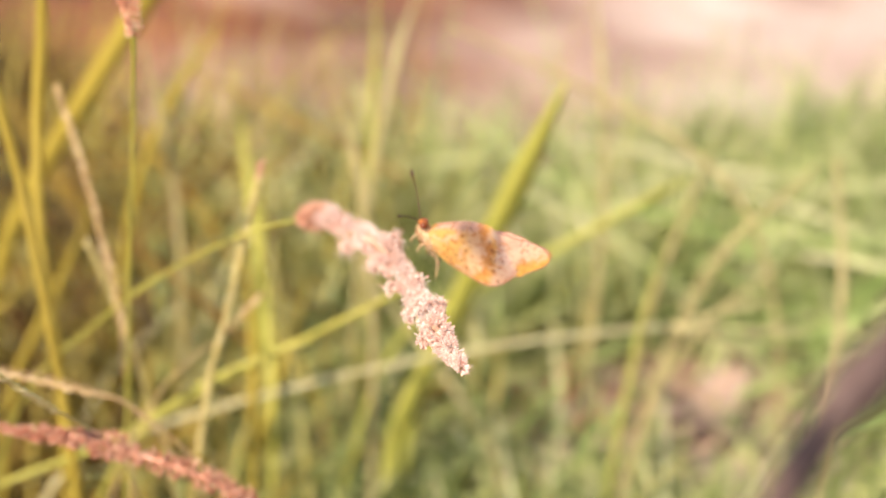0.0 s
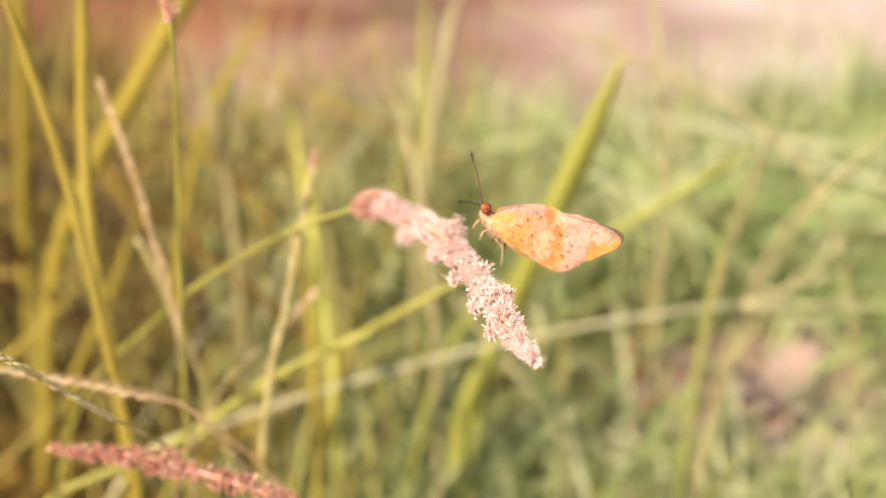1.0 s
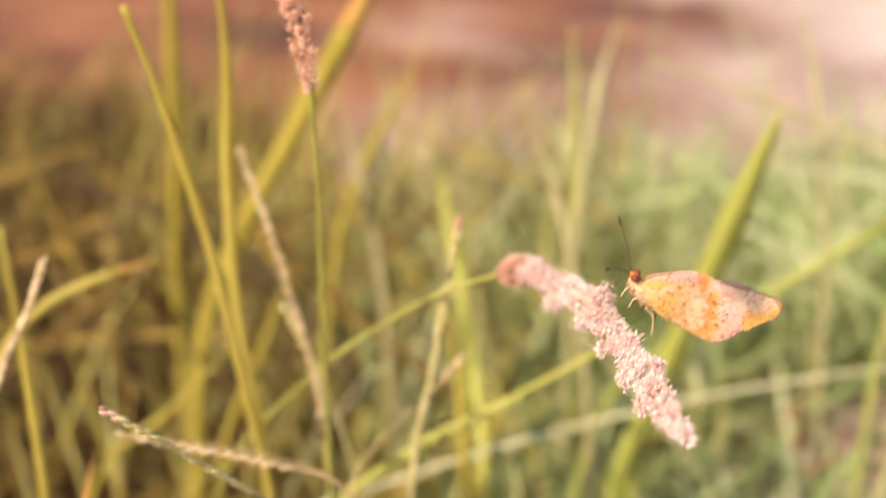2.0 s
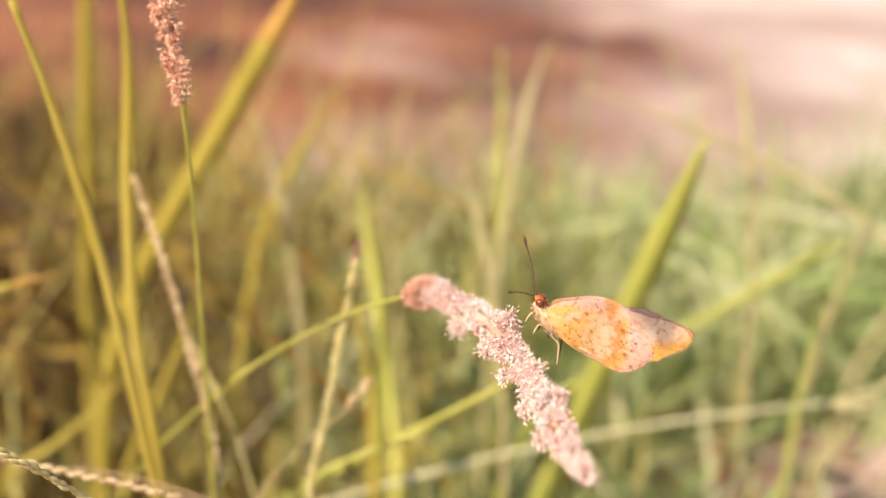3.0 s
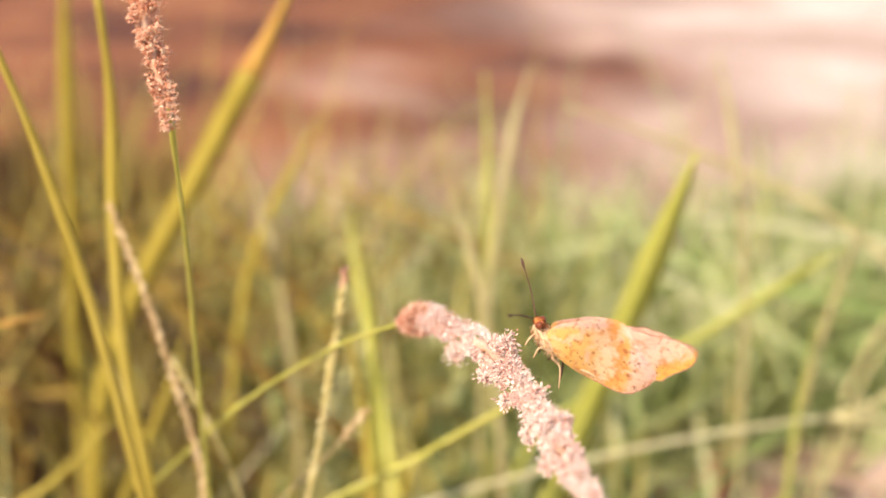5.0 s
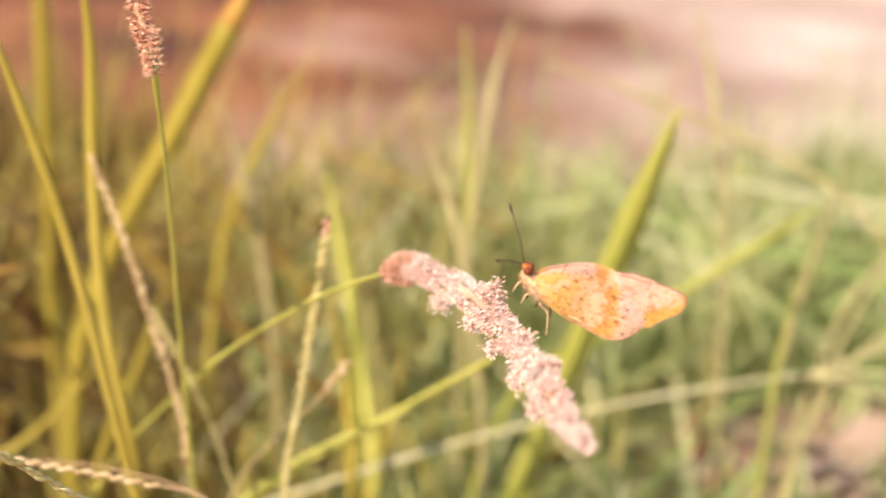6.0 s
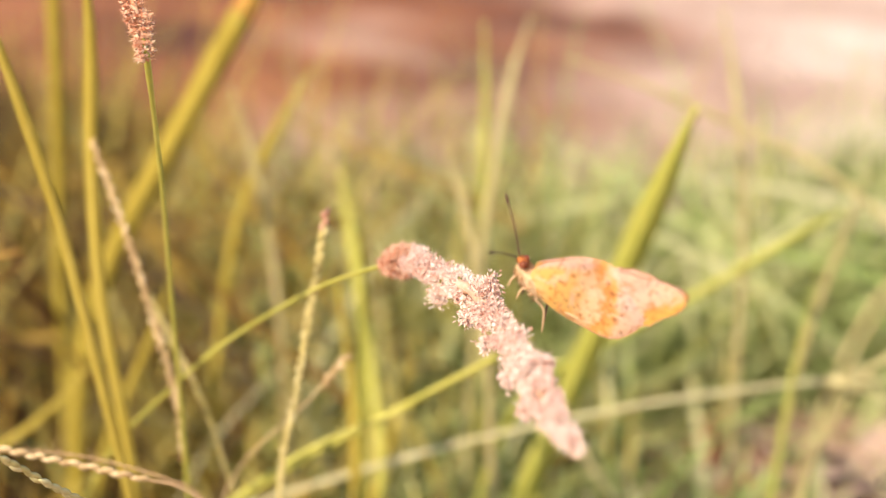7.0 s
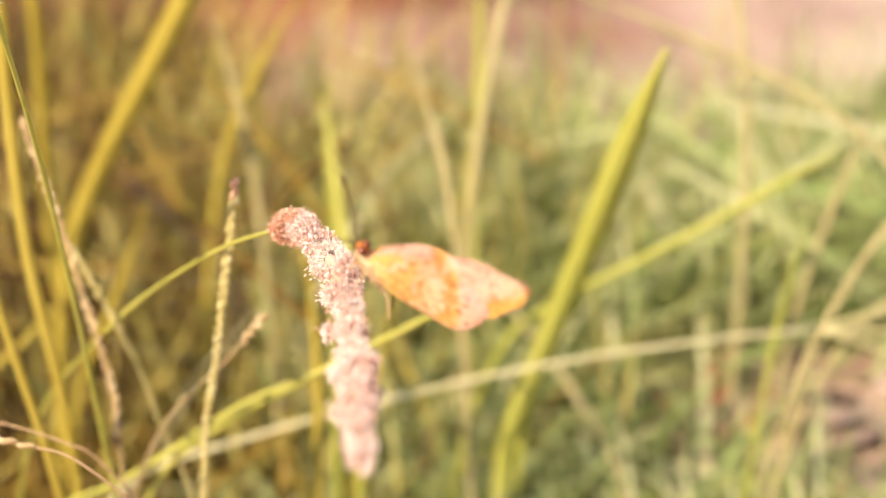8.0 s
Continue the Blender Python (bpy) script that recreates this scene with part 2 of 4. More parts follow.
def seed_mesh(name, length, width, material):
    """One pointed spikelet, 30 faces, along +z from its foot."""
    bm = bmesh.new()
    rings = []
    for k, r in ((0, 0.35), (0.25, 0.95), (0.55, 1.0), (0.8, 0.55)):
        rings.append([bm.verts.new((math.cos(a) * r * width / 2, math.sin(a) * r * width * 0.36, k * length)) for a in np.linspace(0, 2 * math.pi, 6, endpoint=False)])
    for r, q in zip(rings, rings[1:]):
        for i in range(6):
            bm.faces.new((r[i], r[(i + 1) % 6], q[(i + 1) % 6], q[i]))
    top = bm.verts.new((0, 0, length))
    for i in range(6):
        bm.faces.new((rings[-1][i], rings[-1][(i + 1) % 6], top))
    bm.faces.new(rings[0][::-1])
    me = bpy.data.meshes.new(name)
    bm.to_mesh(me)
    bm.free()
    for p in me.polygons:
        p.use_smooth = True
    me.materials.append(material)
    return me


def beads(ob, line, end, step, mesh, out=0.22, toward_tip=True, tip_mesh=None):
    """Spikelets pressed to a stem, left and right in turn, from its tip down to end metres from there."""
    base, side = BASE[ob], 1
    lengths = [0.0]
    for a, b in zip(line, line[1:]):
        lengths.append(lengths[-1] + (b - a).length)
    fr = frames(line)
    d = 0.0
    while d < end:
        i = max(k for k, v in enumerate(lengths) if v <= d)
        i = min(i, len(line) - 2)
        f = (d - lengths[i]) / max(lengths[i + 1] - lengths[i], 1e-9)
        p = line[i].lerp(line[i + 1], f)
        t = -fr[i][1] if toward_tip else fr[i][1]
        s = t.cross(Vector((0, -1, 0.2))).normalized() * side
        up = (t + s * out * random.uniform(0.5, 1.2) + Vector((0, random.uniform(-0.25, 0.1), 0))).normalized()
        x = up.cross(Vector((0, -1, 0))).normalized()
        m = Matrix((x, up.cross(x), up)).transposed().to_4x4()
        grain = new("spikelet", tip_mesh if tip_mesh and d < 0.006 else mesh)
        grain.parent = ob
        size = random.uniform(0.85, 1.15)
        grain.matrix_local = Matrix.Translation(p - base + s * 0.00025) @ m @ Matrix.Diagonal((size, size, size, 1))
        BASE[grain] = base
        side, d = -side, d + step * random.uniform(0.85, 1.15)


def bract(bm, foot, way, length, width):
    """A small folded bract."""
    side = way.orthogonal().normalized()
    side.rotate(Matrix.Rotation(random.uniform(0, 6.28), 3, way))
    nrm = way.cross(side)
    a = bm.verts.new(foot)
    l = bm.verts.new(foot + way * length * 0.45 + side * width / 2 + nrm * width * 0.2)
    r = bm.verts.new(foot + way * length * 0.45 - side * width / 2 + nrm * width * 0.2)
    k = bm.verts.new(foot + way * length * 0.5 - nrm * width * 0.25)
    z = bm.verts.new(foot + way * length)
    for f in ((a, l, k), (a, k, r), (l, z, k), (k, z, r), (a, r, l), (l, r, z)):
        bm.faces.new(f)


def fluffy_spike(ob, points, radii, material, clusters, per, size, label="", core=0.3, foot=None):
    """A dense spike: clusters of bracts along the stem, each one a part, with fine hairs."""
    line = spline(points, 10)
    fr = frames(line)
    heart = tube(spline(points, 20), lambda k: core * float(np.interp(k, np.linspace(0, 1, len(radii)), radii)) * (1 + 0.18 * math.sin(k * clusters * 4.1) + 0.12 * math.sin(k * clusters * 9.7)))
    part("heart", heart, foot or material, ob)
    for c in range(clusters):
        k = (c + 0.5) / clusters
        bm = bmesh.new()
        spin, lump = random.uniform(0, 6.28), random.uniform(0.72, 1.18)
        knots = [(random.uniform(0, 6.28), random.uniform(-0.6, 0.6)) for _ in range(6)]
        for b in range(per):
            ka, kq = knots[b % 6]
            q = min(max(k + (kq + random.gauss(0, 0.19)) / clusters, 0), 1)
            p, t, s, u = fr[int(q * (len(fr) - 1))]
            a = ka + random.gauss(0, 0.40)
            rad = float(np.interp(q, np.linspace(0, 1, len(radii)), radii)) * lump * (0.9 + 0.25 * math.cos(ka * 3 + spin))
            outward = s * math.cos(a) + u * math.sin(a)
            depth = rad * random.uniform(0.45, 1.0)
            way = (outward * 0.8 + t * random.uniform(-0.3, 0.7) + Vector([random.uniform(-0.8, 0.8) for _ in range(3)])).normalized()
            if b % 5 == 4:
                bract(bm, p + outward * depth, (way + outward).normalized(), size * 1.6, size * 0.08)
            else:
                bract(bm, p + outward * depth, way, size * random.uniform(0.5, 1.1), size * random.uniform(0.35, 0.65))
        part("floret", bm, foot if foot and k < random.uniform(0.06, 0.26) else material, ob, label, smooth=False)


# ---- ground ----
def ground():
    n, half = 90, 60.0
    bm = bmesh.new()
    axis = [math.copysign(abs(v) ** 3, v) * half for v in np.linspace(-1, 1, n)]
    grid = [[bm.verts.new((x, y + 0.6, CHART + 0.012 * noise.noise(Vector((x * 4, y * 4, 0))) + 0.006 * noise.noise(Vector((x * 15, y * 15, 3))))) for x in axis] for y in axis]
    for r, q in zip(grid, grid[1:]):
        for i in range(n - 1):
            bm.faces.new((r[i], r[i + 1], q[i + 1], q[i]))
    me = bpy.data.meshes.new("ground")
    bm.to_mesh(me)
    bm.free()
    for p in me.polygons:
        p.use_smooth = True
    me.materials.append(SOIL)
    ob = new("ground", me)
    ob.matrix_world = MEADOW
    return tagged(ob, "reddish bare soil turning to pale sand beyond the grass, light leak painted in", "ground", kind="structure")


ground()


def meadow(name, count, place, height, width, material, label, seed, leans=(0.1, 0.9)):
    """Loose grass leaves that nobody could count."""
    rng = np.random.default_rng(seed)
    verts, faces = [], []
    for _ in range(count):
        x, y = place(rng)
        h, w = rng.uniform(*height) * min(max(0.45 + 0.6 * (y - 0.7), 0.45), 1), rng.uniform(*width) / 2
        yaw, lean = rng.uniform(0, 2 * math.pi), rng.uniform(*leans)
        dx, dy = math.cos(yaw), math.sin(yaw)
        sx, sy = -dy, dx
        at = len(verts)
        for k in (0, 0.3, 0.6, 0.85, 1.0):
            bend, ww = lean * h * k * k, w * (1 - k**2.2) + 0.0002
            px, py, pz = x + dx * bend, y + dy * bend, CHART + h * k * (1 - 0.25 * lean * k) - 0.005
            verts += [(px + sx * ww, py + sy * ww, pz), (px + dx * ww * 0.5, py + dy * ww * 0.5, pz), (px - sx * ww, py - sy * ww, pz)]
        for r in range(4):
            a = at + 3 * r
            faces += [(a, a + 1, a + 4, a + 3), (a + 1, a + 2, a + 5, a + 4)]
    me = bpy.data.meshes.new(name)
    me.from_pydata(verts, [], faces)
    for p in me.polygons:
        p.use_smooth = True
    me.materials.append(material)
    ob = new(name, me)
    ob.matrix_world = MEADOW
    return tagged(ob, label, "grass", kind="stuff")


# bare patch, widened so that its pale soil stands in for haze
def near_bare(x, y):
    return math.hypot((x - 0.28) / 0.22, (y - 1.27) / 0.17) < 1


def green_patch(rng):
    while True:
        y = rng.uniform(0.6, 2.3)
        x = rng.normal(0.30, 0.44) * (0.35 + y * 0.55)
        if x < -0.22 * y or y > 1.9 + 0.5 * min(max(x, -0.3), 0.8) + 0.3 * noise.noise(Vector((x * 4, 0, 7))):
            continue
        if not near_bare(x, y) and noise.noise(Vector((x * 5, y * 5, 1))) > rng.uniform(-0.8, 0.25):
            return x, y


def olive_patch(rng):
    while True:
        y = rng.uniform(0.65, 2.2)
        x = rng.normal(-0.52, 0.22) * (0.75 + 0.4 * y)
        if y > 1.05 and x > -0.30 * y:
            continue
        if noise.noise(Vector((x * 6, y * 4, 4))) > rng.uniform(-0.9, 0.2):
            return x, y


def golden_patch(rng):
    while True:
        y = rng.uniform(1.0, 2.9)
        x = rng.normal(-0.30, 0.16) * (0.6 + 0.45 * y)
        if x > -0.40 * y and y < 1.4 + 0.9 * rng.uniform() ** 1.5 + 0.4 * noise.noise(Vector((x * 3, 5, 2))) and noise.noise(Vector((x * 6, y * 4, 4))) > rng.uniform(-0.9, 0.2):
            return x, y


def tall_patch(rng):
    y = rng.uniform(0.75, 1.8)
    return rng.normal(-0.25, 0.16) * (0.5 + 0.8 * y), y


def far_patch(rng):
    while True:
        y = rng.uniform(0.9, 2.2)
        x = rng.normal(0.18, 0.22) * (0.5 + 0.7 * y)
        if not near_bare(x, y):
            return x, y


def all_round(rng):
    a, d = rng.uniform(0, 2 * math.pi), rng.uniform(0.35, 3.5)
    x, y = d * math.cos(a), d * math.sin(a)
    return (x, y) if y < 0.2 else (x, -y)


meadow("meadow_grass", 11500, green_patch, (0.07, 0.24), (0.004, 0.012), MAT_GREEN, "soft green meadow grass with pale straws in it, lightened for haze", 3, (0.3, 1.5))
meadow("golden_meadow_grass", 850, golden_patch, (0.10, 0.30), (0.004, 0.010), MAT_GOLD, "golden olive meadow grass thinning out towards the soil", 8)
meadow("dry_meadow_grass", 4200, olive_patch, (0.07, 0.25), (0.003, 0.008), MAT_SHADED_OLIVE, "olive and yellow half-dry meadow grass, shade between leaves painted in", 4, (0.2, 1.2))
meadow("tall_dry_grass", 130, tall_patch, (0.30, 0.52), (0.0025, 0.0065), MAT_AMBER, "tall thin amber grass leaves standing in the meadow", 6, (0.2, 0.9))
meadow("tall_pale_grass", 170, far_patch, (0.24, 0.44), (0.0025, 0.006), MAT_HAZED, "tall thin pale grass leaves standing in the meadow, lightened for haze", 7, (0.2, 1.1))
meadow("meadow_grass", 6000, all_round, (0.08, 0.26), (0.004, 0.010), MAT_GREEN, "soft green meadow grass on all sides", 5)


def tangle(name, count, box, length, width, material, label, seed):
    """Loose stems and leaves lying crosswise through the grass, each a bent ribbon with a fold."""
    rng = np.random.default_rng(seed)
    verts, faces = [], []
    for _ in range(count):
        p = np.array([rng.uniform(*box[0]), rng.uniform(*box[1]), 0.0])
        while abs(p[0] - 0.18) < 0.2 and 0.8 < p[1] < 1.4:
            p = np.array([rng.uniform(*box[0]), rng.uniform(*box[1]), 0.0])
        top = np.interp(p[1], (0.7, 1.5), box[2])
        p[2] = top - abs(rng.normal(0, 0.09))
        tilt = rng.uniform(0.25, 1.45)
        lr = rng.choice((-1, 1))
        way = np.array([lr * math.cos(tilt), rng.normal(0, 0.3), math.sin(tilt)])
        ln, w = rng.uniform(*length), rng.uniform(*width) / 2
        side = np.cross(way, (0, -1, 0.3))
        side /= np.linalg.norm(side)
        sag = rng.uniform(0.0, 0.25) * ln
        at = len(verts)
        for k in np.linspace(0, 1, 6):
            q = p + way * ln * (k - 0.6) + np.array([lr * sag * k * k * 0.5, 0, -sag * k * k])
            ww = w * (1 - k**3) + 0.0002
            verts += [tuple(q + side * ww), tuple(q + np.array([0, 0.4 * ww, 0])), tuple(q - side * ww)]
        for r in range(5):
            a = at + 3 * r
            faces += [(a, a + 1, a + 4, a + 3), (a + 1, a + 2, a + 5, a + 4)]
        # its stalk goes down to the ground
        foot = p - way * ln * 0.6
        a = len(verts)
        for z in (foot[2], CHART):
            verts += [(foot[0] + 0.001, foot[1], z), (foot[0] - 0.001, foot[1] + 0.001, z), (foot[0] - 0.001, foot[1] - 0.001, z)]
        faces += [(a, a + 1, a + 4, a + 3), (a + 1, a + 2, a + 5, a + 4), (a + 2, a, a + 3, a + 5)]
    me = bpy.data.meshes.new(name)
    me.from_pydata(verts, [], faces)
    for q in me.polygons:
        q.use_smooth = True
    me.materials.append(material)
    ob = new(name, me)
    ob.matrix_world = MEADOW
    return tagged(ob, label, "grass", kind="stuff")


tangle("tangled_grass", 190, ((0.0, 0.70), (0.85, 1.7), (0.12, -0.06)), (0.14, 0.34), (0.004, 0.010), MAT_HAZED, "pale green and straw grass lying crosswise, lightened for haze", 11)
tangle("tangled_dry_grass", 60, ((-0.70, -0.20), (0.95, 1.6), (0.12, -0.02)), (0.16, 0.36), (0.003, 0.008), MAT_SHADED_OLIVE, "yellow and olive grass leaning crosswise, darkened for shade", 17)
tangle("tangled_grass", 60, ((0.0, 0.5), (0.98, 1.3), (0.0, -0.12)), (0.10, 0.26), (0.002, 0.0045), MAT_GREEN, "thin green and straw leaves lying crosswise in the grass", 13)

# ---- tall grass round the flower ----
leaf_blade([(-0.1470, 0.3692, 0.3808), (-0.1417, 0.3770, 0.3521), (-0.1355, 0.3880, 0.3064), (-0.1307, 0.4006, 0.2449), (-0.1277, 0.4077, 0.2059)], 0.0040, YELLOW, "slender yellow-green grass blade leaning over", tip=0.6)
leaf_blade([(-0.1445, 0.4305, 0.3819), (-0.1450, 0.4356, 0.3472), (-0.1497, 0.4420, 0.3059), (-0.1510, 0.4458, 0.2594), (-0.1470, 0.4495, 0.2110)], 0.0052, YELLOW, "upright yellow-green grass blade", tip=0.5)
leaf_blade([(-0.2563, 0.6580, 0.3496), (-0.2623, 0.6654, 0.3154), (-0.2766, 0.6903, 0.2352), (-0.2899, 0.7092, 0.1642)], 0.0085, YELLOW, "broad bright yellow upright grass blade", tip=0.5)
leaf_blade([(-0.1495, 0.6498, 0.3461), (-0.1615, 0.6517, 0.3224), (-0.1780, 0.6534, 0.2939), (-0.2022, 0.6527, 0.2506), (-0.2281, 0.6519, 0.2046), (-0.2456, 0.6515, 0.1660)], 0.0125, YELLOW, "broad slanting yellow grass blade with a dry tip", tip=0.35, dry=11)
leaf_blade([(0.0272, 0.5814, 0.3005), (0.0176, 0.5951, 0.2676), (0.0033, 0.6155, 0.2188), (-0.0163, 0.6435, 0.1517), (-0.0376, 0.6741, 0.0785)], 0.0125, LIME, "broad lime-green slanting grass blade", tip=0.15)
leaf_blade([(0.0955, 0.6782, 0.2332), (0.0788, 0.6791, 0.2205), (0.0380, 0.6757, 0.1897), (-0.0006, 0.6731, 0.1632), (-0.0326, 0.6715, 0.1391)], 0.0042, LIME, "long arching green grass blade", tip=0.3)
leaf_blade([(-0.0183, 0.4714, 0.2505), (-0.0265, 0.4720, 0.2439), (-0.0845, 0.4751, 0.2018), (-0.1206, 0.4776, 0.1712)], 0.0024, CULM, "thin green grass blade lying aslant", tip=0.4)
leaf_blade([(-0.0377, 0.7665, 0.2715), (0.0044, 0.7644, 0.2594), (0.0469, 0.7610, 0.2444), (0.0854, 0.7477, 0.2322), (0.1212, 0.7307, 0.2118)], 0.0036, STRAW, "pale straw-coloured grass blade bent over", tip=0.5)
leaf_blade([(0.1670, 0.7398, 0.2257), (0.1448, 0.7201, 0.2084), (0.1210, 0.6997, 0.1899)], 0.0034, STRAW, "short pale dry grass blade", tip=0.6)
leaf_blade([(0.1504, 0.7074, 0.1776), (0.1349, 0.6963, 0.1666), (0.1157, 0.6835, 0.1524)], 0.0030, STRAW, "short bleached dry grass blade", tip=0.6)
leaf_blade([(0.0862, 0.6592, 0.2125), (0.0791, 0.6421, 0.1709), (0.0755, 0.6268, 0.1336)], 0.0025, LIME, "pale green upright grass blade")
leaf_blade([(0.1642, 0.6815, 0.2501), (0.1737, 0.6631, 0.2015)], 0.0044, STRAW, "pale dry upright grass blade", tip=0.6)
leaf_blade([(-0.1931, 0.7038, 0.2605), (-0.1817, 0.6997, 0.2274), (-0.1740, 0.6960, 0.1981)], 0.0053, STRAW, "pale curled dry grass blade", tip=0.4)
leaf_blade([(-0.0788, 0.6440, 0.2610), (-0.0664, 0.6352, 0.2319)], 0.0044, STRAW, "short pale straw blade", tip=0.3)
leaf_blade([(-0.1084, 0.5777, 0.2181), (-0.0978, 0.5617, 0.1699), (-0.0927, 0.5460, 0.1276)], 0.0051, YELLOW, "upright yellow-green grass blade low down", tip=0.5)
leaf_blade([(-0.1024, 0.5878, 0.2501), (-0.1038, 0.6041, 0.1811), (-0.1068, 0.6152, 0.0541)], 0.0043, LIME, "upright soft green grass blade")
leaf_blade([(-0.1984, 0.4893, 0.2561), (-0.2191, 0.4815, 0.2501), (-0.2416, 0.4723, 0.2386)], 0.0044, YELLOW, "yellow grass blade with an orange end, lying level", tip=0.3, dry=5)
leaf_blade([(-0.2167, 0.4110, 0.2974), (-0.2069, 0.3985, 0.2600), (-0.1965, 0.3832, 0.2158)], 0.0034, YELLOW, "slender yellow grass blade", tip=0.5)
leaf_blade([(-0.1678, 0.3669, 0.2456), (-0.1700, 0.3606, 0.2309)], 0.0030, ORANGE_TIP, "small orange-brown dry leaf tip", tip=0.1)
leaf_blade([(-0.0541, 0.4644, 0.2253), (-0.0867, 0.4577, 0.2095), (-0.1256, 0.4461, 0.1811), (-0.1667, 0.4381, 0.1599)], 0.0026, CULM, "yellow-green grass blade lying aslant low down", tip=0.4)

leaf_blade([(-0.0561, 0.7551, 0.2939), (-0.0638, 0.7488, 0.2609), (-0.0701, 0.7401, 0.2099)], 0.0053, STRAW, "pale straw blade standing among the grass", tip=0.3)
leaf_blade([(-0.1611, 0.7388, 0.2668), (-0.1789, 0.7315, 0.2327), (-0.1928, 0.7250, 0.2007)], 0.0059, YELLOW, "yellow grass blade leaning over", tip=0.3)
leaf_blade([(-0.0828, 0.7802, 0.2845), (-0.0793, 0.7735, 0.2382), (-0.0772, 0.7649, 0.1783)], 0.0045, LIME, "upright soft green grass blade", tip=0.3)
leaf_blade([(0.0368, 0.7953, 0.2951), (0.0456, 0.7910, 0.2611), (0.0534, 0.7856, 0.2207)], 0.0053, STRAW, "upright pale straw blade", tip=0.3)
leaf_blade([(0.1112, 0.7348, 0.2366), (0.1019, 0.7281, 0.2012), (0.0915, 0.7197, 0.1569)], 0.0040, STRAW, "pale straw blade leaning over", tip=0.3)
leaf_blade([(-0.2039, 0.5772, 0.1833), (-0.2362, 0.5699, 0.1464), (-0.2634, 0.5648, 0.1245)], 0.0040, YELLOW, "yellow grass blade lying aslant", tip=0.3)
leaf_blade([(-0.0136, 0.6905, 0.1640), (-0.0260, 0.6827, 0.1243), (-0.0317, 0.6747, 0.0776)], 0.0040, LIME, "soft green grass blade low down", tip=0.3)
leaf_blade([(-0.0947, 0.6792, 0.1521), (-0.1001, 0.6731, 0.1175), (-0.1111, 0.6651, 0.0728)], 0.0046, YELLOW, "yellow-green grass blade low down", tip=0.3)
leaf_blade([(-0.1929, 0.6212, 0.2015), (-0.2055, 0.6161, 0.1638), (-0.2242, 0.6098, 0.1187)], 0.0047, YELLOW, "yellow grass blade leaning over", tip=0.3)

leaf_blade([(-0.0973, 0.7930, 0.1278), (-0.0636, 0.7668, 0.1044), (-0.0354, 0.7469, 0.0851), (-0.0110, 0.7266, 0.0664), (0.0114, 0.7012, 0.0496)], 0.0036, STRAW, "pale straw blade slanting down behind the flower", tip=0.3)

leaf_blade([(-0.1431, 0.7146, 0.2305), (-0.1330, 0.6946, 0.2026), (-0.1212, 0.6733, 0.1706), (-0.1116, 0.6540, 0.1445), (-0.1038, 0.6357, 0.1218)], 0.0062, CULM, "broad soft yellow-green grass blade standing behind the flower", tip=0.3)

# dead leaves on the bare patch; the pale pinkish ones are added as haze
def dead_leaf(x, y, yaw, length, width, material, label):
    ob = thing("dead_leaf", (x, y, GROUND + 0.008), label, "leaf", "dead leaves")
    d = Vector((math.cos(yaw), math.sin(yaw), 0))
    line = [Vector((x, y, GROUND + 0.012)) + d * length * (k - 0.5) + Vector((0, 0, 0.05 * length * math.sin(k * 9) + 0.35 * length * (k - 0.5) ** 2)) for k in np.linspace(0, 1, 12)]
    part("leaf", sweep(bmesh.new(), line, ROUND, lambda k: (width / 2 * (0.12 + math.sin(math.pi * k) ** 0.7), 0.0008)), material, ob)
    part("midrib", tube([p + Vector((0, 0, 0.001)) for p in line], 0.0009), BROWN, ob)


for x, y, yaw, length, width, material, label in (
    (0.047, 0.880, 1.26, 0.105, 0.024, RUSTY, "narrow reddish-brown dead leaf on the bare soil"),
    (0.028, 0.862, 1.96, 0.075, 0.018, RUSTY, "small reddish-brown dead leaf on the bare soil"),
    (0.125, 0.862, 0.26, 0.110, 0.050, HAZE_LEAF, "pale pinkish dead leaf on the bare soil, added for haze"),
    (0.090, 0.815, 0.36, 0.090, 0.030, HAZE_LEAF, "broad pale pinkish dead leaf on the bare soil, added for haze"),
    (0.150, 0.892, 0.96, 0.110, 0.046, HAZE_LEAF, "pale pinkish dead leaf by the grass, added for haze"),
    (0.170, 0.858, 2.36, 0.090, 0.036, HAZE_LEAF, "small pale pinkish dead leaf by the grass, added for haze"),
    (0.105, 0.905, 2.76, 0.095, 0.028, HAZE_LEAF, "narrow pale pinkish dead leaf on the bare soil, added for haze"),
    (0.062, 0.842, 0.56, 0.080, 0.020, RUSTY, "curled reddish-brown dead leaf by the grass"),
):
    dead_leaf(x, y, yaw, length, width, material, label)

# seed stalks
PALE_SEED = seed_mesh("spikelet", 0.0040, 0.0016, SEED)
PINK_SEED = seed_mesh("spikelet", 0.0030, 0.0015, SEED_PINK)
TAN_SEED = seed_mesh("spikelet", 0.0038, 0.0018, SEED_TAN)
STALK_A, line = stalk, line = culm("seed_stalk", [(-0.0657, 0.3987, 0.3142), (-0.0686, 0.4013, 0.2974), (-0.0720, 0.4038, 0.2812), (-0.0769, 0.4074, 0.2556), (-0.0815, 0.4101, 0.2355), (-0.0848, 0.4138, 0.2093)], 0.0006, SEED, "slender pale beaded grass seed stalk", group="seed stalks")
beads(stalk, line, 0.120, 0.0018, PALE_SEED, 0.15, tip_mesh=PINK_SEED)
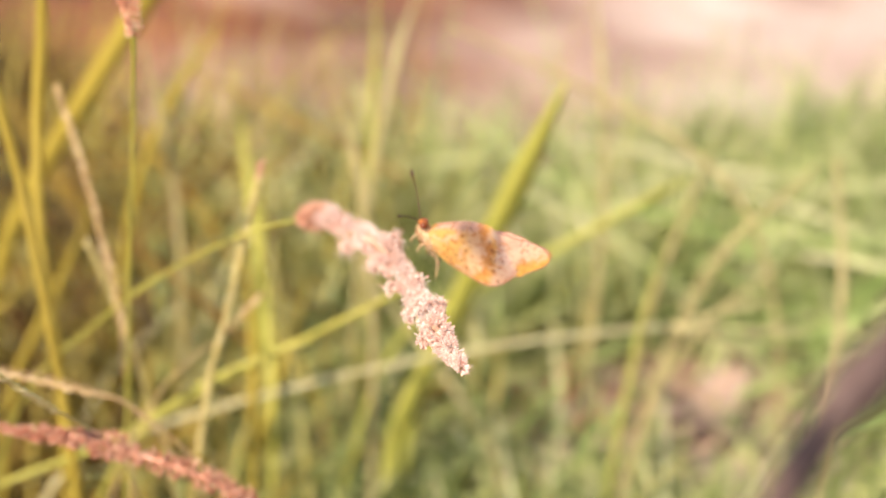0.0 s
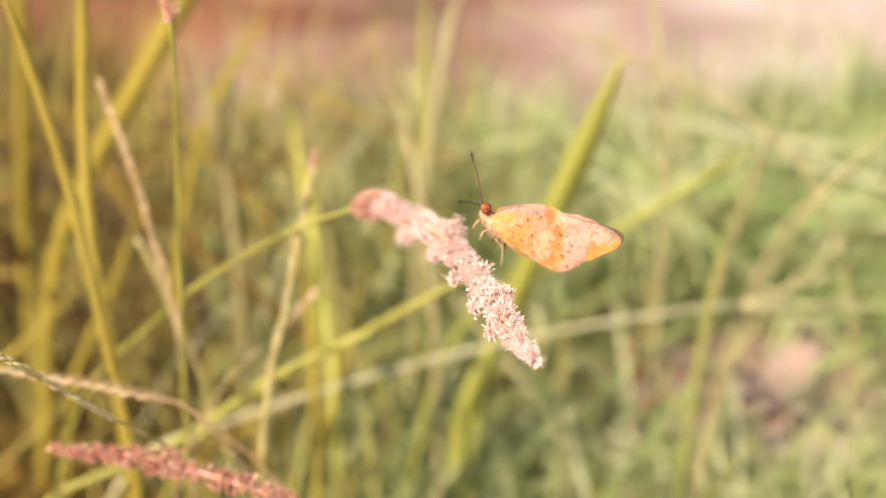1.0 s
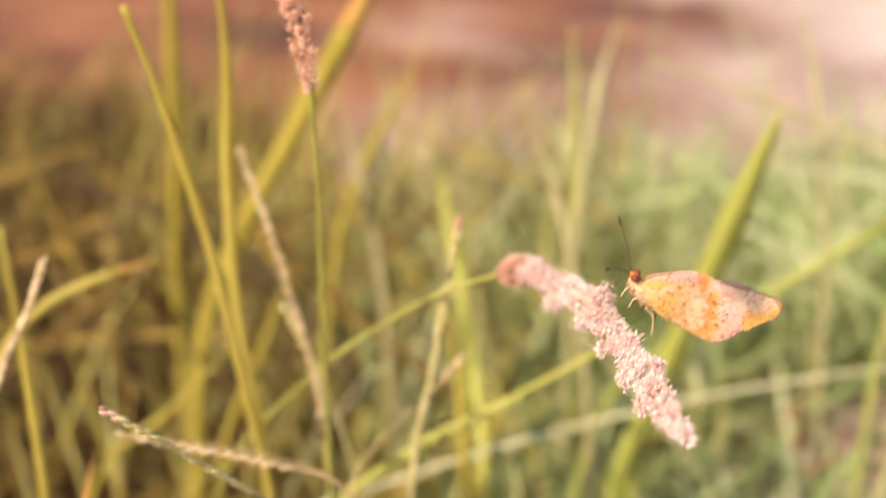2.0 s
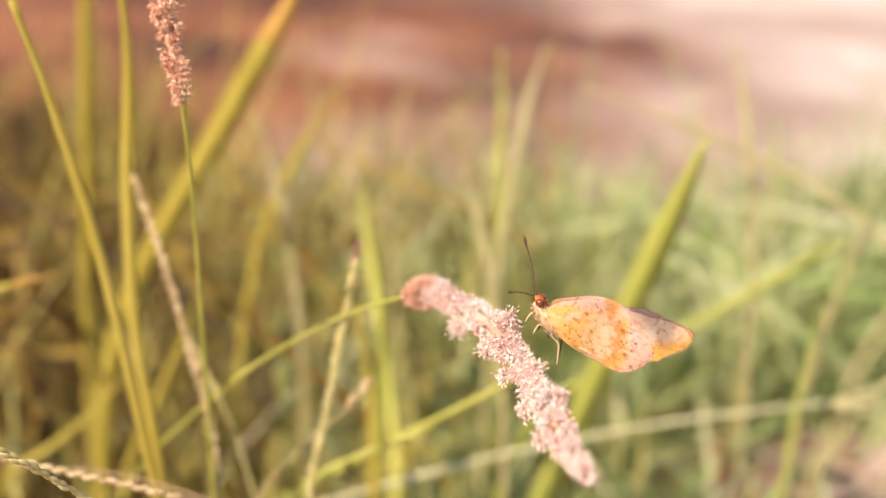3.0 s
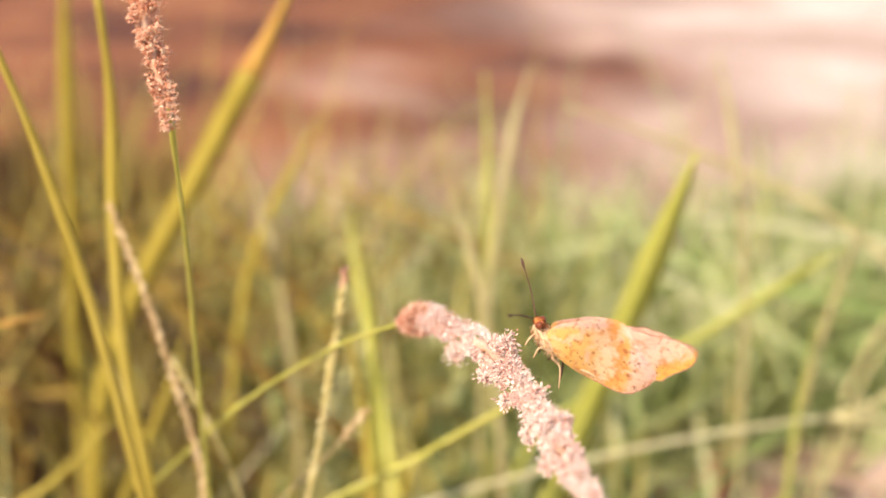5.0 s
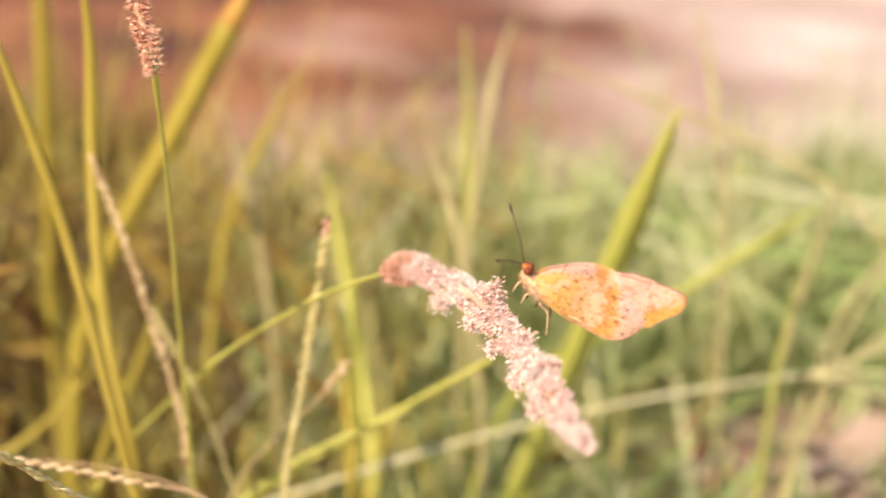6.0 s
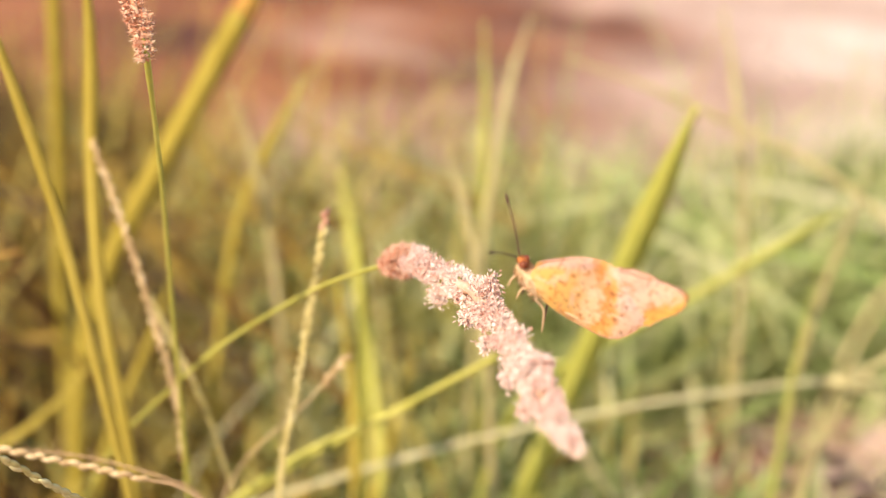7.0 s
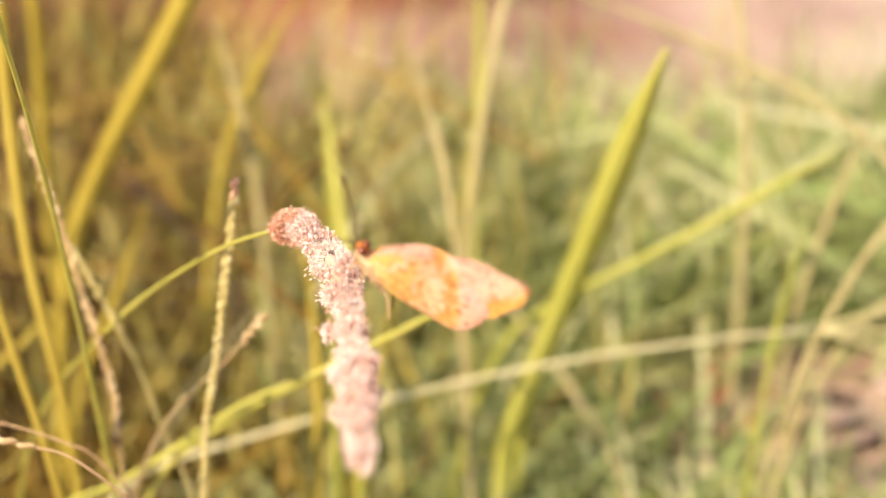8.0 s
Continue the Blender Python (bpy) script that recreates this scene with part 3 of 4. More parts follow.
STALK_B, line = stalk, line = culm("seed_stalk", [(-0.1463, 0.4402, 0.3151), (-0.1380, 0.4358, 0.2963), (-0.1293, 0.4321, 0.2722), (-0.1202, 0.4298, 0.2384), (-0.1166, 0.4249, 0.2197)], 0.0004, SEED_TAN, "tan beaded grass seed stalk with a dark knot", group="seed stalks")
beads(stalk, line, 0.100, 0.0020, TAN_SEED, 0.18)
knot = bmesh.new()
bmesh.ops.create_icosphere(knot, subdivisions=2, radius=0.0012, matrix=Matrix.Translation((-0.1175, 0.4253, 0.2222)) @ Matrix.Diagonal((0.9, 0.9, 1.3, 1)))
part("knot", knot, DARK_KNOT, stalk, "dark brown knot")
stalk, line = culm("seed_stalk", [(-0.1325, 0.4417, 0.2627), (-0.1243, 0.4452, 0.2406), (-0.1177, 0.4483, 0.2201), (-0.1137, 0.4510, 0.2004), (-0.1083, 0.4538, 0.1818)], 0.0007, SEED, "pale green grass stalk with a few seeds", group="seed stalks")
beads(stalk, line, 0.03, 0.0024, PALE_SEED, 0.2)
stalk, line = culm("seed_stalk", [(-0.1156, 0.2758, 0.3114), (-0.1082, 0.2821, 0.3027), (-0.0988, 0.2972, 0.2851), (-0.0926, 0.3104, 0.2715), (-0.0889, 0.3314, 0.2528), (-0.0882, 0.3418, 0.2425)], 0.0005, SEED, "pale beaded grass seed stalk with a pinkish tip, lying aslant", group="seed stalks")
beads(stalk, line, 0.052, 0.0016, PALE_SEED, 0.08, tip_mesh=PINK_SEED)
stalk, line = culm("seed_stalk", [(-0.1453, 0.3427, 0.2659), (-0.1202, 0.3473, 0.2606), (-0.1014, 0.3505, 0.2565), (-0.0872, 0.3523, 0.2517)], 0.00038, BROWN, "thin brown dry seed stalk lying level", group="seed stalks")
beads(stalk, line, 0.05, 0.0022, TAN_SEED, 0.06)
stalk, line = culm("seed_stalk", [(-0.0675, 0.4224, 0.2596), (-0.0782, 0.4241, 0.2449), (-0.0904, 0.4254, 0.2313), (-0.1030, 0.4272, 0.2141)], 0.0004, SEED_TAN, "short thin stalk with an orange-tan tip", group="seed stalks")
beads(stalk, line, 0.012, 0.0020, TAN_SEED, 0.2)
stalk, line = culm("seed_stalk", [(-0.1422, 0.3681, 0.2497), (-0.1292, 0.3687, 0.2499), (-0.1153, 0.3696, 0.2481), (-0.1018, 0.3707, 0.2445), (-0.0935, 0.3719, 0.2394)], 0.00035, BROWN, "very thin dark brown bristly stalk", group="seed stalks")
for k in range(40):
    q = line[min(16, int(k * 16 / 40))]
    d = Vector((random.uniform(-0.8, -0.2), random.uniform(-0.4, 0.4), random.uniform(-0.7, 0.9))).normalized()
    bristle = bmesh.new()
    bract(bristle, q, d, 0.0035, 0.0003)
    part("bristle", bristle, BROWN, stalk, smooth=False)
stalk, line = culm("seed_stalk", [(-0.1716, 0.3547, 0.3099), (-0.1751, 0.3486, 0.2968), (-0.1808, 0.3413, 0.2824)], 0.0005, SEED_TAN, "tan beaded seed stalk leaning over", group="seed stalks")
beads(stalk, line, 0.045, 0.0015, TAN_SEED, 0.1)
finger, line = culm("finger_grass", [(0.0968, 0.6715, 0.1528), (0.0656, 0.6555, 0.1533), (0.0115, 0.6279, 0.1514), (-0.0397, 0.6017, 0.1462), (-0.0884, 0.5768, 0.1381), (-0.1352, 0.5528, 0.1275), (-0.1625, 0.5389, 0.1200)], 0.0013, PALE_STRAW, "long pale grass culm with a spread of thin fingers at its end", group="seed stalks")
ROOT = Vector((0.0968, 0.6715, 0.1528))
for tip in ((0.1486, 0.6848, 0.1698), (0.1428, 0.6715, 0.1411), (0.1692, 0.6800, 0.1538)):
    way = spline([ROOT, tuple((Vector(tip) + ROOT) / 2 + Vector((0, 0, 0.001))), tip], 6)
    part("finger", tube(way, lambda k: 0.0010 * (1.1 - 0.6 * k)), PALE_STRAW, finger)
straw, line = culm("straw", [(0.1358, 0.5752, 0.2796), (0.1195, 0.5681, 0.2634), (0.1058, 0.5621, 0.2464)], 0.0007, STRAW, "pale straw stalk leaning aslant", group="seed stalks")

# pink flower spikes
flower, line = culm("flower_spike", [(-0.0465, 0.3805, 0.3075), (-0.0705, 0.4010, 0.2899), (-0.1016, 0.4204, 0.2629), (-0.1304, 0.4385, 0.2320), (-0.1556, 0.4565, 0.2013), (-0.1727, 0.4672, 0.1697)], 0.00075, CULM, "arching green stem with a dense pale pink flower spike", nodes=(0.2,), category="flower", group="pink flower spikes")
SPIKE = [(-0.0465, 0.3805, 0.3075), (-0.0385, 0.3740, 0.3118), (-0.0280, 0.3564, 0.3156), (-0.0157, 0.3316, 0.3217), (-0.0065, 0.3075, 0.3238), (-0.0003, 0.2905, 0.3262), (0.0037, 0.2790, 0.3268), (0.0112, 0.2538, 0.3306)]
part("rachis", tube(spline(SPIKE, 8), lambda k: 0.0006 * (1 - 0.6 * k)), CULM, flower)
fluffy_spike(flower, SPIKE, (0.0019, 0.0039, 0.0042, 0.0030, 0.0040, 0.0037, 0.0029, 0.0024, 0.0035, 0.0032, 0.0010), PINK, 26, 900, 0.0012, foot=SALMON)
for x, y, z, r in ((-0.0126, 0.3247, 0.3280, 0.0021), (-0.0180, 0.3313, 0.3169, 0.0018), (-0.0295, 0.3594, 0.3090, 0.0020), (-0.0033, 0.2984, 0.3289, 0.0016), (0.0028, 0.2869, 0.3221, 0.0015), (-0.0105, 0.3080, 0.3222, 0.0014), (-0.0040, 0.2910, 0.3232, 0.0013), (0.0030, 0.2870, 0.3292, 0.0013), (0.0010, 0.2770, 0.3245, 0.0013), (0.0062, 0.2730, 0.3292, 0.0012)):
    lobe = bmesh.new()
    for _ in range(320):
        d = Vector([random.gauss(0, 1) for _ in range(3)]).normalized()
        bract(lobe, Vector((x, y, z)) + d * r * abs(random.gauss(0, 0.55)), (d + Vector([random.uniform(-0.7, 0.7) for _ in range(3)])).normalized(), 0.0011, 0.0005)
    part("floret", lobe, PINK, flower, smooth=False)
calyx = bmesh.new()
for _ in range(60):
    bract(calyx, Vector((-0.0465, 0.3805, 0.3075)) + Vector([random.uniform(-0.0012, 0.0012) for _ in range(3)]), Vector((random.uniform(-0.2, 1.0), random.uniform(-1.0, 0.6), random.uniform(-0.7, 0.9))).normalized(), 0.0022, 0.0008)
part("calyx", calyx, LIME, flower, "yellow-green base of the spike", smooth=False)
tall, line = culm("flower_spike", [(-0.0904, 0.3426, 0.3713), (-0.0966, 0.3643, 0.3322), (-0.1037, 0.3859, 0.2878), (-0.1124, 0.4154, 0.2057)], 0.0008, CULM, "upright thin green stem with a coral-pink flower spike", nodes=(0.02, 0.3), category="flower", group="pink flower spikes")
UPRIGHT = [(-0.0895, 0.3414, 0.3680), (-0.0940, 0.3455, 0.3807), (-0.0967, 0.3476, 0.3906), (-0.0984, 0.3516, 0.3996), (-0.1036, 0.3537, 0.4078)]
part("joint", tube([Vector((-0.0904, 0.3428, 0.3708)), Vector((-0.0911, 0.3450, 0.3671))], 0.00072), BROWN, tall, "brown joint below the spike")
part("rachis", tube(spline(UPRIGHT, 8), lambda k: 0.0006 * (1 - 0.6 * k)), CULM, tall)
fluffy_spike(tall, UPRIGHT, (0.0015, 0.0024, 0.0032, 0.0042, 0.0040, 0.0030), CORAL, 20, 280, 0.0013)
low, line = culm("flower_spike", [(-0.0452, 0.3141, 0.2493), (-0.0269, 0.3122, 0.2265)], 0.0008, CULM, "rose-pink narrow flower spike lying aslant", category="flower", group="pink flower spikes")
LYING = [(-0.0452, 0.3141, 0.2493), (-0.0589, 0.3156, 0.2538), (-0.0782, 0.3167, 0.2575), (-0.0936, 0.3173, 0.2598), (-0.1043, 0.3166, 0.2597), (-0.1169, 0.3154, 0.2608)]
part("rachis", tube(spline(LYING, 8), lambda k: 0.0007 * (1 - 0.6 * k)), CULM, low)
fluffy_spike(low, LYING, (0.0030, 0.0031, 0.0031, 0.0028, 0.0022, 0.0006), ROSE, 34, 260, 0.0012)

# ---- butterfly ----
HEAD, TIP, LOW = Vector((-0.00381, 0.30736, 0.34009)), Vector((0.02712, 0.30120, 0.33840)), Vector((0.01275, 0.30954, 0.32393))
AXIS = (TIP - HEAD).normalized()
FACE = AXIS.cross(LOW - HEAD).normalized()
FACE = FACE if FACE.y < 0 else -FACE
RISE = FACE.cross(AXIS).normalized()
RISE = RISE if RISE.z > 0 else -RISE


def on_wing(x, y, off=0.0):
    """A place on the butterfly from its own chart: x along, y down, in 1/720 of its length; off: metres out of its middle plane."""
    dx, dy = x - 237, 368 - y
    a, b = (dx * 705 - dy * 146) / 720, (dx * 146 + dy * 705) / 720
    s = (TIP - HEAD).length / 720
    return HEAD + AXIS * a * s + RISE * b * s * 1.14 + FACE * off


SPOTS = [(611, 447, 12), (622, 500, 14), (659, 505, 9), (606, 553, 10), (611, 622, 12), (674, 558, 11), (648, 600, 9), (743, 616, 8), (395, 436, 11), (407, 446, 9), (378, 421, 8), (463, 511, 9), (400, 489, 8), (374, 400, 6), (400, 389, 6), (432, 379, 6), (470, 374, 6), (520, 380, 6), (463, 415, 8), (350, 470, 7)]


def wing_material(name, fore):
    m = bpy.data.materials.new(name)
    m.use_nodes = True
    n, link = m.node_tree.nodes, m.node_tree.links.new
    bsdf, out = n["Principled BSDF"], n["Material Output"]
    uv = n.new("ShaderNodeUVMap")
    wob = n.new("ShaderNodeTexNoise")
    wob.inputs["Scale"].default_value, wob.inputs["Detail"].default_value = 14.0, 4
    link(uv.outputs[0], wob.inputs[0])

    def math_node(op, a, b):
        k = n.new("ShaderNodeMath")
        k.operation = op
        for i, v in enumerate((a, b)):
            if isinstance(v, (int, float)):
                k.inputs[i].default_value = v
            else:
                link(v, k.inputs[i])
        return k.outputs[0]

    def mixed(fac, a, b):
        k = n.new("ShaderNodeMix")
        k.data_type = "RGBA"
        link(fac, k.inputs[0])
        for i, v in ((6, a), (7, b)):
            if isinstance(v, tuple):
                k.inputs[i].default_value = (*v, 1)
            else:
                link(v, k.inputs[i])
        return k.outputs[2]

    def ranged(v, lo, hi):
        k = n.new("ShaderNodeMapRange")
        k.inputs["From Min"].default_value, k.inputs["From Max"].default_value = lo, hi
        link(v, k.inputs[0])
        return k.outputs[0]

    sep = n.new("ShaderNodeSeparateXYZ")
    link(uv.outputs[0], sep.inputs[0])
    u, v = sep.outputs[0], sep.outputs[1]
    sway = math_node("MULTIPLY", math_node("SUBTRACT", wob.outputs[0], 0.5), 0.11)
    cr = n.new("ShaderNodeValToRGB")
    if fore:
        across = math_node("ADD", math_node("MULTIPLY", math_node("SUBTRACT", u, 0.73), 0.45), math_node("MULTIPLY", math_node("SUBTRACT", v, 0.54), 0.89))
        across = math_node("ADD", math_node("ADD", across, sway), 0.5)
        ramp_stops(cr.color_ramp, [(0.41, (0.86, 0.58, 0.44)), (0.47, (0.92, 0.76, 0.58)), (0.53, (0.90, 0.68, 0.48)), (0.56, (0.84, 0.46, 0.14)), (0.61, (0.90, 0.57, 0.13)), (0.67, (0.80, 0.42, 0.16))])
        link(across, cr.inputs[0])
    else:
        dist = n.new("ShaderNodeVectorMath")
        dist.operation = "DISTANCE"
        dist.inputs[1].default_value = (0.25, 0.47, 0)
        link(uv.outputs[0], dist.inputs[0])
        far = math_node("MULTIPLY", math_node("ADD", dist.outputs["Value"], sway), 2.0)
        ramp_stops(
            cr.color_ramp,
            [(0.06, (0.88, 0.60, 0.26)), (0.20, (0.90, 0.55, 0.16)), (0.40, (0.89, 0.55, 0.19)), (0.50, (0.91, 0.64, 0.36)), (0.61, (0.91, 0.62, 0.38)), (0.66, (0.76, 0.34, 0.10)), (0.76, (0.87, 0.50, 0.17)), (0.83, (0.92, 0.70, 0.55)), (0.97, (0.90, 0.66, 0.58))],
        )
        link(far, cr.inputs[0])
    colour = cr.outputs[0]
    if not fore:
        top = ranged(math_node("ADD", v, math_node("MULTIPLY", sway, 0.5)), 0.395, 0.365)
        front = math_node("MULTIPLY", top, ranged(u, 0.60, 0.55))
        colour = mixed(front, colour, (0.82, 0.53, 0.42))
        low = ranged(math_node("ADD", v, sway), 0.58, 0.68)
        colour = mixed(math_node("MULTIPLY", low, 0.35), colour, (0.86, 0.48, 0.12))
    # dark flecks
    mp = n.new("ShaderNodeMapping")
    mp.inputs["Rotation"].default_value, mp.inputs["Scale"].default_value = (0, 0, 0.5), (1, 0.6, 1)
    link(uv.outputs[0], mp.inputs[0])
    vor = n.new("ShaderNodeTexNoise")
    vor.inputs["Scale"].default_value, vor.inputs["Detail"].default_value = 58.0, 1.5
    link(mp.outputs[0], vor.inputs["Vector"])
    patchy = n.new("ShaderNodeTexNoise")
    patchy.inputs["Scale"].default_value = 9.0
    link(uv.outputs[0], patchy.inputs[0])
    fleck = math_node("MULTIPLY", ranged(vor.outputs[0], 0.60, 0.68), ranged(patchy.outputs[0], 0.40, 0.52))
    colour = mixed(math_node("MULTIPLY", fleck, 0.6), colour, (0.34, 0.08, 0.04))
    # dark spots along the middle band and scribbles by the wing's root
    spots = None
    for x, y, r in SPOTS:
        near = n.new("ShaderNodeVectorMath")
        near.operation = "DISTANCE"
        near.inputs[1].default_value = (x / 1000, y / 1000, 0)
        link(uv.outputs[0], near.inputs[0])
        rough_edge = math_node("ADD", near.outputs["Value"], math_node("MULTIPLY", sway, 0.22))
        dot = ranged(rough_edge, r / 1000, r / 1600)
        spots = dot if spots is None else math_node("MAXIMUM", spots, dot)
    colour = mixed(math_node("MULTIPLY", spots, 0.7), colour, (0.42, 0.11, 0.04))
    # rusty clouds
    cloud = n.new("ShaderNodeTexNoise")
    cloud.inputs["Scale"].default_value, cloud.inputs["Detail"].default_value = 26.0, 7
    link(uv.outputs[0], cloud.inputs[0])
    colour = mixed(math_node("MULTIPLY", ranged(cloud.outputs[0], 0.50, 0.66), 0.6), colour, (0.72, 0.26, 0.06))
    light = n.new("ShaderNodeTexNoise")
    light.inputs["Scale"].default_value, light.inputs["Detail"].default_value, light.inputs["Distortion"].default_value = 13.0, 6, 0.6
    link(uv.outputs[0], light.inputs[0])
    colour = mixed(math_node("MULTIPLY", ranged(light.outputs[0], 0.53, 0.63), 0.5), colour, (0.93, 0.72, 0.52))
    spoke = math_node("ARCTAN2", math_node("SUBTRACT", v, 0.46), math_node("SUBTRACT", u, 0.24))
    vein = math_node("ABSOLUTE", math_node("SINE", math_node("MULTIPLY", math_node("ADD", spoke, math_node("MULTIPLY", sway, 0.4)), 15.0), 0.0), 0.0)
    colour = mixed(math_node("MULTIPLY", ranged(vein, 0.10, 0.0), 0.35), colour, (0.55, 0.22, 0.08))
    link(colour, bsdf.inputs["Base Color"])
    bsdf.inputs["Roughness"].default_value = 0.65
    bsdf.inputs["Specular IOR Level"].default_value = 0.25
    scale = n.new("ShaderNodeTexNoise")
    scale.inputs["Scale"].default_value = 260.0
    link(uv.outputs[0], scale.inputs[0])
    bp = n.new("ShaderNodeBump")
    bp.inputs["Strength"].default_value, bp.inputs["Distance"].default_value = 0.25, 0.0002
    link(scale.outputs[0], bp.inputs["Height"])
    link(bp.outputs[0], bsdf.inputs["Normal"])
    tr, ms = n.new("ShaderNodeBsdfTranslucent"), n.new("ShaderNodeMixShader")
    link(colour, tr.inputs[0])
    ms.inputs[0].default_value = 0.22
    link(bsdf.outputs[0], ms.inputs[1])
    link(tr.outputs[0], ms.inputs[2])
    link(ms.outputs[0], out.inputs[0])
    return m


HINDWING, FOREWING = wing_material("hindwing_scales", False), wing_material("forewing_scales", True)
MARGIN = plain("wing_margin", (0.42, 0.20, 0.14), 0.7)
CREAM = surface("cream_fur", [(0.56, 0.29, 0.13), (0.72, 0.44, 0.22), (0.82, 0.60, 0.36)], 1500, 0.8, 0.1, island=0.4)
RUST = surface("rusty_fur", [(0.28, 0.06, 0.02), (0.42, 0.12, 0.03), (0.56, 0.21, 0.06)], 1500, 0.8, 0.05, island=0.4)
EYE = plain("amber_eye", (0.20, 0.05, 0.02), 0.2)
LEG = plain("pale_leg", (0.80, 0.55, 0.32), 0.6)
BLACK = plain("dark_horn", (0.10, 0.045, 0.03), 0.5)
HORN = plain("brown_horn", (0.12, 0.055, 0.035), 0.5)

HIND_EDGE = [(285, 385), (340, 362), (420, 350), (500, 346), (560, 347), (612, 357), (650, 390), (688, 470), (722, 560), (738, 634), (702, 676), (652, 706), (600, 722), (545, 713), (470, 686), (400, 645), (345, 580), (305, 530), (268, 480), (262, 430)]
FORE_EDGE = [(300, 400), (380, 372), (480, 362), (580, 368), (650, 384), (740, 404), (850, 444), (912, 474), (943, 515), (931, 548), (898, 578), (852, 603), (800, 630), (738, 662), (640, 612), (480, 540), (360, 480)]


def smooth_loop(points, per=5):
    n, out = len(points), []
    p = [Vector((*q, 0)) for q in points]
    for i in range(n):
        a, b, c, d = p[i - 1], p[i], p[(i + 1) % n], p[(i + 2) % n]
        for k in range(per):
            t = k / per
            q = 0.5 * (2 * b + (c - a) * t + (2 * a - 5 * b + 4 * c - d) * t * t + (3 * b - 3 * c + d - a) * t**3)
            out.append((q.x, q.y))
    return out


def wing(bug, name, edge, centre, off, side, material, label):
    """One wing: a thin cambered plate with a wavy hem, and its dusky margin."""
    loop = smooth_loop(edge)
    loop = [(x + 2.5 * math.sin(i * 1.9) * (x > 560), y + 2.5 * math.cos(i * 1.7) * (x > 560)) for i, (x, y) in enumerate(loop)]

    def gap(x, y):
        body = max(0.0, 1 - math.hypot(x - 290, (y - 470) * 0.6) / 150)
        return side * (off + 0.0016 * body**1.5 + 0.00035 * math.sin(x * 0.021 + y * 0.012))

    bm = bmesh.new()
    layer = bm.loops.layers.uv.new("UVMap")
    chart = {}
    for sheet in (0.00006, -0.00006):
        rings = []
        for k in (1.0, 0.97, 0.85, 0.65, 0.42, 0.2):
            ring = []
            for x, y in loop:
                px, py = centre[0] + (x - centre[0]) * k, centre[1] + (y - centre[1]) * k
                vtx = bm.verts.new(on_wing(px, py, gap(px, py) + (sheet if k < 1 else 0)))
                chart[vtx] = (px / 1000, py / 1000)
                ring.append(vtx)
            rings.append(ring)
        mid = bm.verts.new(on_wing(*centre, gap(*centre) + sheet))
        chart[mid] = (centre[0] / 1000, centre[1] / 1000)
        n = len(loop)
        for r, q in zip(rings, rings[1:]):
            for i in range(n):
                bm.faces.new((r[i], r[(i + 1) % n], q[(i + 1) % n], q[i]))
        for i in range(n):
            bm.faces.new((rings[-1][i], rings[-1][(i + 1) % n], mid))
    for f in bm.faces:
        for lp in f.loops:
            lp[layer].uv = chart[lp.vert]
    ob = part(name, bm, material, bug, label)
    free = [i for i, (x, y) in enumerate(loop) if (x > 655 if name == "forewing" else 420 < x < 715 and y > 640)]
    hem = [on_wing(*loop[i], gap(*loop[i])) for i in free]
    part("margin", tube(hem, 0.00010), MARGIN, ob, "dusky brown wing margin")
    return ob


def blob(bm, at, way, length, radius, rows=9, taper=0.0):
    """A smooth body segment round a line."""
    way = way.normalized()
    s = way.orthogonal().normalized()
    u = way.cross(s)
    rings = []
    for i in range(1, rows):
        k = i / rows
        r = radius * math.sin(math.pi * k) ** 0.6 * (1 - taper * k)
        rings.append([bm.verts.new(at + way * length * k + (s * math.cos(a) + u * math.sin(a)) * r) for a in np.linspace(0, 2 * math.pi, 14, endpoint=False)])
    for r, q in zip(rings, rings[1:]):
        for i in range(14):
            bm.faces.new((r[i], r[(i + 1) % 14], q[(i + 1) % 14], q[i]))
    for end, ring in ((at, rings[0]), (at + way * length, rings[-1])):
        tipv = bm.verts.new(end)
        for i in range(14):
            bm.faces.new((ring[i], ring[(i + 1) % 14], tipv))


def furry(bm, a, b, radius, count, size):
    for _ in range(count):
        k = random.random()
        p = a.lerp(b, k)
        d = Vector([random.gauss(0, 1) for _ in range(3)]).normalized()
        d = (d - (b - a).normalized() * d.dot((b - a).normalized())).normalized()
        bract(bm, p + d * radius * math.sin(math.pi * (0.12 + 0.76 * k)) ** 0.6 * 0.92, (d + (b - a).normalized() * 0.9).normalized(), size, size * 0.3)


